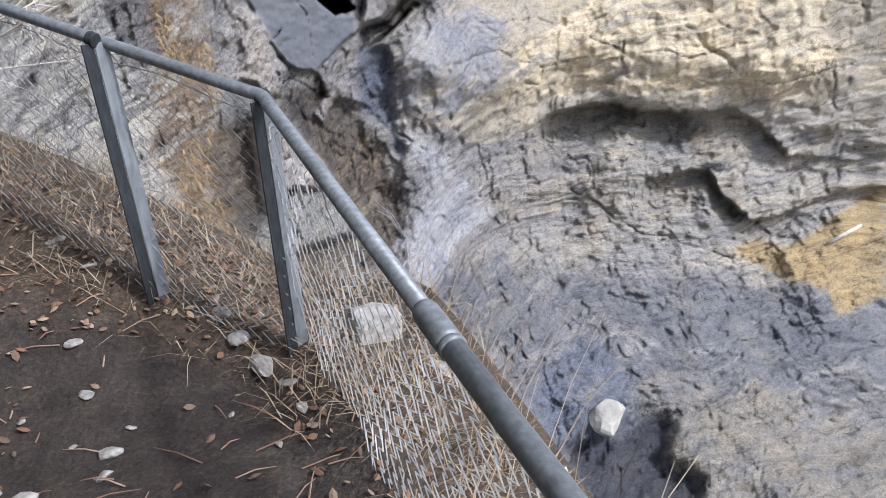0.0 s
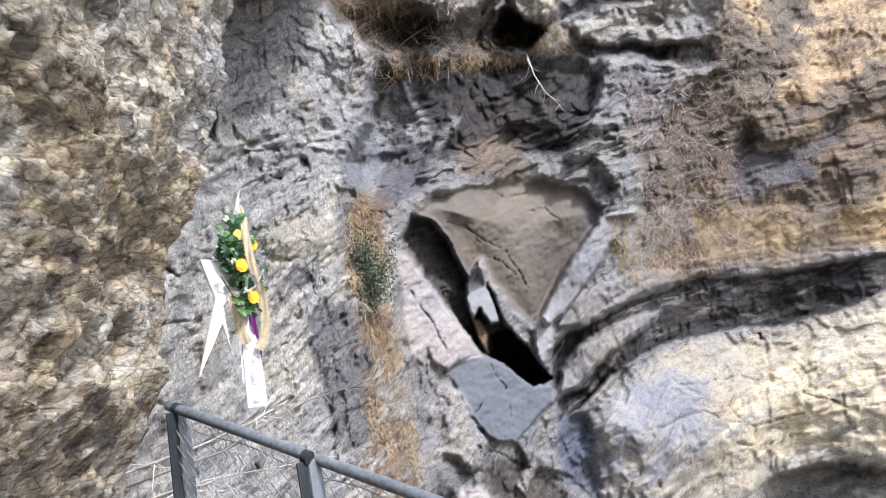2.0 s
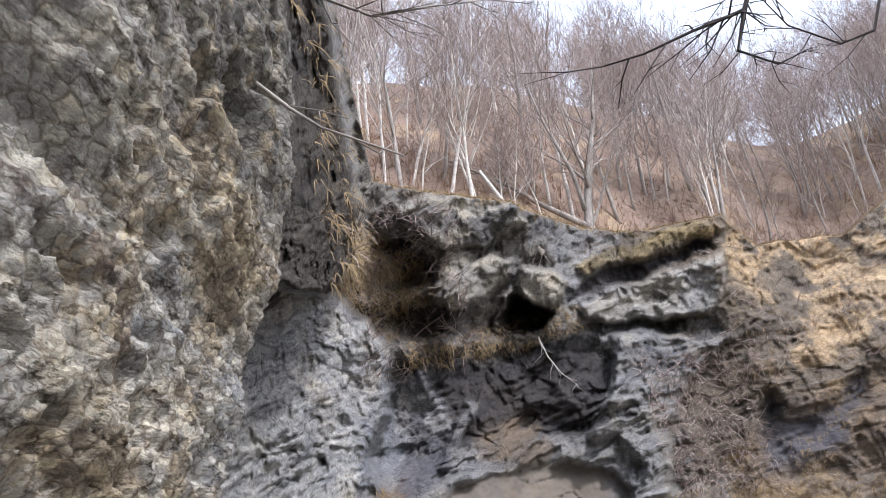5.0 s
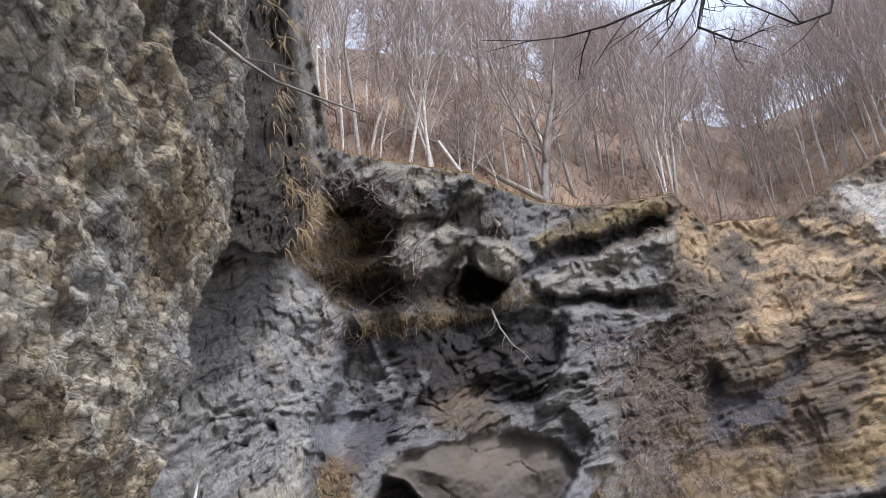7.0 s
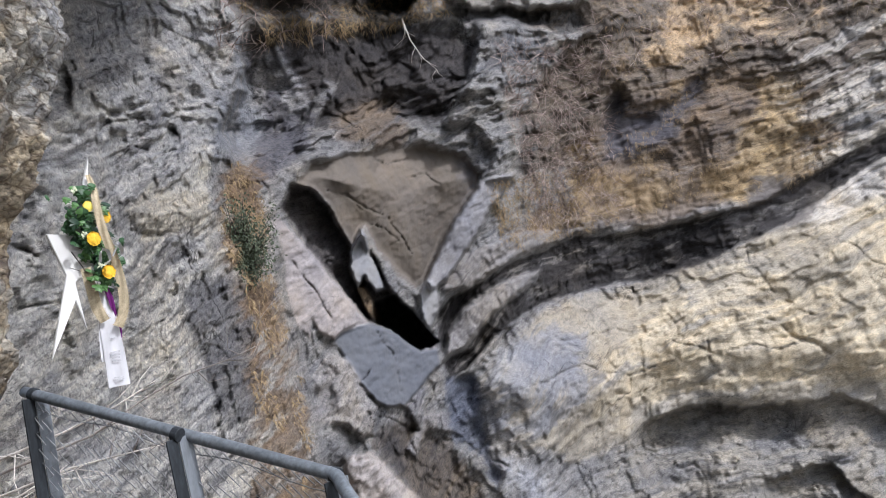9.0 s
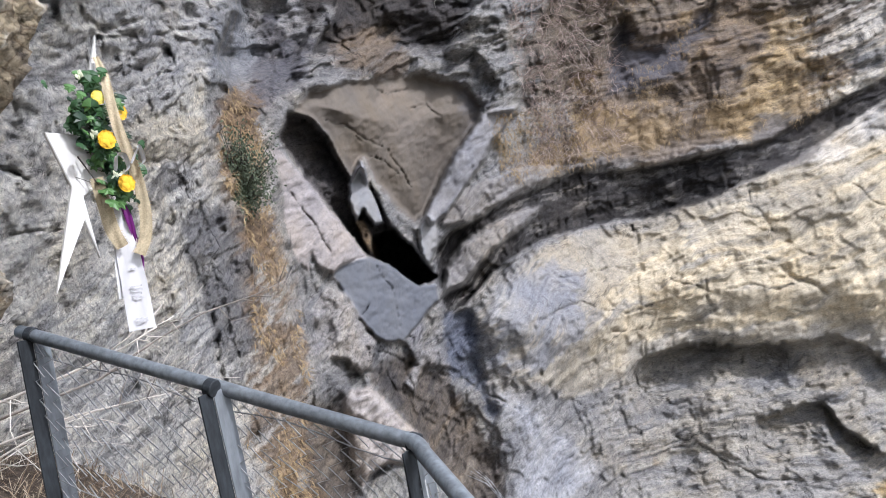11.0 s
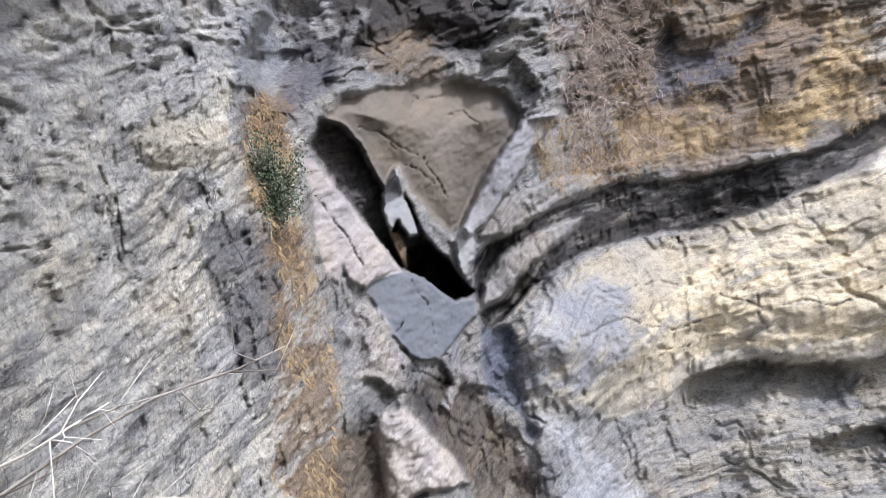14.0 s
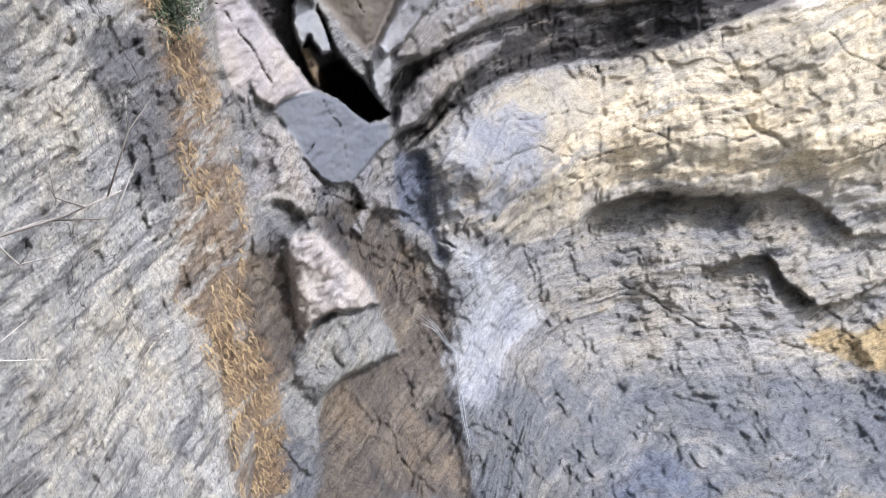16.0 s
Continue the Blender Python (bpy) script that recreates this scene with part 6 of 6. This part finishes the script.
def ledge_growth():
    r = random.Random(71)
    g, lt, tw = Sticks(), Sticks(), Sticks()

    def scatter(count, x0, x1, y0, y1):
        x, y = np.array([r.uniform(x0, x1) for _ in range(count)]), np.array([r.uniform(y0, y1) for _ in range(count)])
        return zip(x.tolist(), y.tolist(), *(v.tolist() for v in ledge_height(x, y)))
    n = 0
    for x, y, z, inside, d in scatter(26000, -2.3, 2.4, 0.2, 5.2):
        back = y > 3.55 - 0.1 * x and x < -0.3
        if inside and not (d < 0.22 and y > 2.8 and r.random() < 0.7) and not (back and r.random() < 0.6):
            continue
        if not inside and d > 1.1:
            continue
        if x < -1.5 and y < 3.9:
            continue
        n += 1
        q = r.uniform(0, 6.28)
        up = r.uniform(0.15, 0.9)
        g.blade((x, y, z - 0.01), Vector((math.cos(q) * 0.8, math.sin(q) * 0.8, up)).normalized(), r.uniform(0.06, 0.30), r.uniform(0.0014, 0.0032), r.uniform(0.1, 0.5), (-math.sin(q), math.cos(q), 0))
    for x, y, z, inside, d in scatter(26, 0.1, 0.9, 1.6, 3.6):        # long stalks leaning out over the drop
        if inside:
            continue
        e = Vector((r.uniform(0.1, .5), r.uniform(-.1, .5), r.uniform(.2, .65)))
        p = Vector((x, y, z))
        g.tube([p, p + e * 0.5 + Vector((0, 0, .06)), p + e], [0.002, 0.0015, 0.0008], 3)
    for x, y, z, inside, d in scatter(4200, -1.7, 0.9, 2.0, 4.6):
        w_ = 0.9 if y > 3.45 else (0.45 if d < 0.2 or x < -1.0 else 0.02)
        if r.random() > w_ or d > 0.6 and not inside:
            continue
        lt.leaf((x, y, z + 0.012), (r.gauss(0, .5), r.gauss(0, .5), 1), (r.gauss(0, 1), r.gauss(0, 1), 0.1), r.uniform(0.012, 0.042), OVAL)
    for x, y, z, inside, d in scatter(70, -1.3, 0.1, 2.2, 4.2):
        q, ln = r.uniform(0, 6.28), r.uniform(0.05, 0.22)
        e = Vector((math.cos(q), math.sin(q), r.uniform(0, .15))) * ln
        p = Vector((x, y, z + 0.006))
        tw.tube([p, p + e * 0.5 + Vector((0, 0, 0.01)), p + e], [0.003, 0.0025, 0.0012], 4)
    tagged(part("dry_grass", g.mesh("dry_grass"), DRY_GRASS), "matted straw-coloured dry grass along the fence", "grass", kind="stuff")
    tagged(part("leaf_litter", lt.mesh("leaf_litter"), LITTER), "brown fallen leaves on the earth", "leaves", kind="stuff")
    tagged(part("twig_litter", tw.mesh("twig_litter"), TWIGS_RED), "thin broken twigs on the path", "twigs", kind="stuff")


ledge_growth()


# ---- branches that hang into the view ----
def branch(name, pts, r0, bark, label, seed, side=14, ln=0.4):
    r = random.Random(seed)
    pts = [Vector(p) for p in pts]
    k = len(pts)
    ob = thing(name, pts[0], label, "branch")
    s = Sticks()
    s.tube([p - pts[0] for p in pts], [r0 * (1 - 0.75 * i / (k - 1)) for i in range(k)], 7)
    part("limb", s.mesh("limb", True), bark, ob)
    for _ in range(side):
        i = r.randrange(k - 1)
        q = pts[i].lerp(pts[i + 1], r.random()) - pts[0]
        d = (pts[i + 1] - pts[i]).normalized() + Vector((r.gauss(0, .7), r.gauss(0, .7), r.gauss(-.1, .6)))
        d = d.normalized() * ln * r.uniform(0.3, 1.0)
        m_ = q + d * 0.5 + Vector((r.gauss(0, .03), 0, r.gauss(0, .03)))
        s = Sticks()
        s.tube([q, m_, q + d], [r0 * 0.35, r0 * 0.25, r0 * 0.1], 4)
        s.tube([m_, m_ + d * 0.3 + Vector((r.gauss(0, .12), r.gauss(0, .12), r.gauss(0, .1))) * ln], [r0 * 0.2, r0 * 0.08], 3)
        part("twig", s.mesh("twig", True), bark, ob)
    return ob


branch("branch", [(-1.05, 2.95, 4.7), (-0.86, 3.0, 4.28), (-0.62, 3.0, 4.09), (-0.5, 3.0, 3.91), (-0.33, 3.0, 3.69), (-0.22, 3.0, 3.57), (0.07, 3.0, 3.37)], 0.016, BARK_GREY, "bare grey branch hanging over the rock wall edge", 81, 7, 0.35)
branch("branch", [(4.1, 6.2, 7.9), (3.53, 6, 6.53), (3.3, 6, 6.16), (3.09, 6, 6.11), (2.78, 6, 6.04), (2.3, 6, 5.9), (1.9, 6, 5.85)], 0.028, BARK_DARK, "dark bare branch reaching down before the sky", 82, 26, 0.8)
branch("branch", [(3.3, 6, 6.16), (3.09, 6, 5.74), (3.37, 6, 5.52), (3.66, 6, 5.61)], 0.018, BARK_DARK, "thin dark branch before the sky", 83, 12, 0.5)
branch("branch", [(4.9, 6.1, 7.2), (4.6, 6, 6.2), (4.28, 6, 5.67), (3.95, 6, 5.6), (3.6, 6, 5.9), (3.45, 6, 6.4)], 0.018, BARK_DARK, "thin dark curved branch before the sky", 84, 14, 0.5)
branch("branch", [(-0.9, 6, 7.6), (-0.46, 6, 7.33), (0.05, 6, 6.92), (0.59, 6, 6.9), (1.13, 6, 6.85)], 0.022, BARK_GREY, "grey twiggy branch above the gorge", 85, 22, 0.9)
SHRUB = "pale leafless shrub growing from the rock behind the fence"
branch("branch", [(-2.5, 5.2, 0.95), (-1.9, 5.0, 1.1), (-1.5, 4.95, 1.19), (-1.22, 4.9, 1.27), (-0.98, 4.9, 1.37)], 0.010, BARK_PALE, SHRUB, 86, 16, 0.35)
branch("branch", [(-2.4, 5.2, 0.9), (-1.8, 5.0, 1.05), (-1.35, 4.9, 1.15), (-1.07, 4.9, 1.28), (-0.85, 4.9, 1.36), (-0.6, 4.9, 1.40), (-0.46, 4.9, 1.44)], 0.008, BARK_GREY, SHRUB, 89, 10, 0.3)
branch("branch", [(-2.4, 5.1, 0.75), (-1.9, 5.0, 0.92), (-1.5, 4.95, 1.0), (-1.25, 4.9, 1.02), (-1.0, 4.9, 1.03)], 0.009, BARK_PALE, SHRUB, 90, 16, 0.35)
branch("branch", [(-2.3, 5.0, 0.3), (-2.05, 4.9, 0.7), (-1.8, 4.85, 0.9), (-1.55, 4.8, 1.0)], 0.010, BARK_PALE, SHRUB, 91, 24, 0.4)
branch("branch", [(-1.1, 2.35, 0.15), (-1.02, 2.3, 0.45), (-1.15, 2.3, 0.75)], 0.006, BARK_PALE, "thin dry stick leaning on the rock wall", 87, 1, 0.1)
branch("branch", [(-1.05, 1.5, 3.4), (-1.0, 1.55, 2.9), (-0.98, 1.6, 2.5), (-0.93, 1.62, 2.2)], 0.005, BARK_GREY, "thin twigs hanging down the rock wall", 88, 8, 0.35)
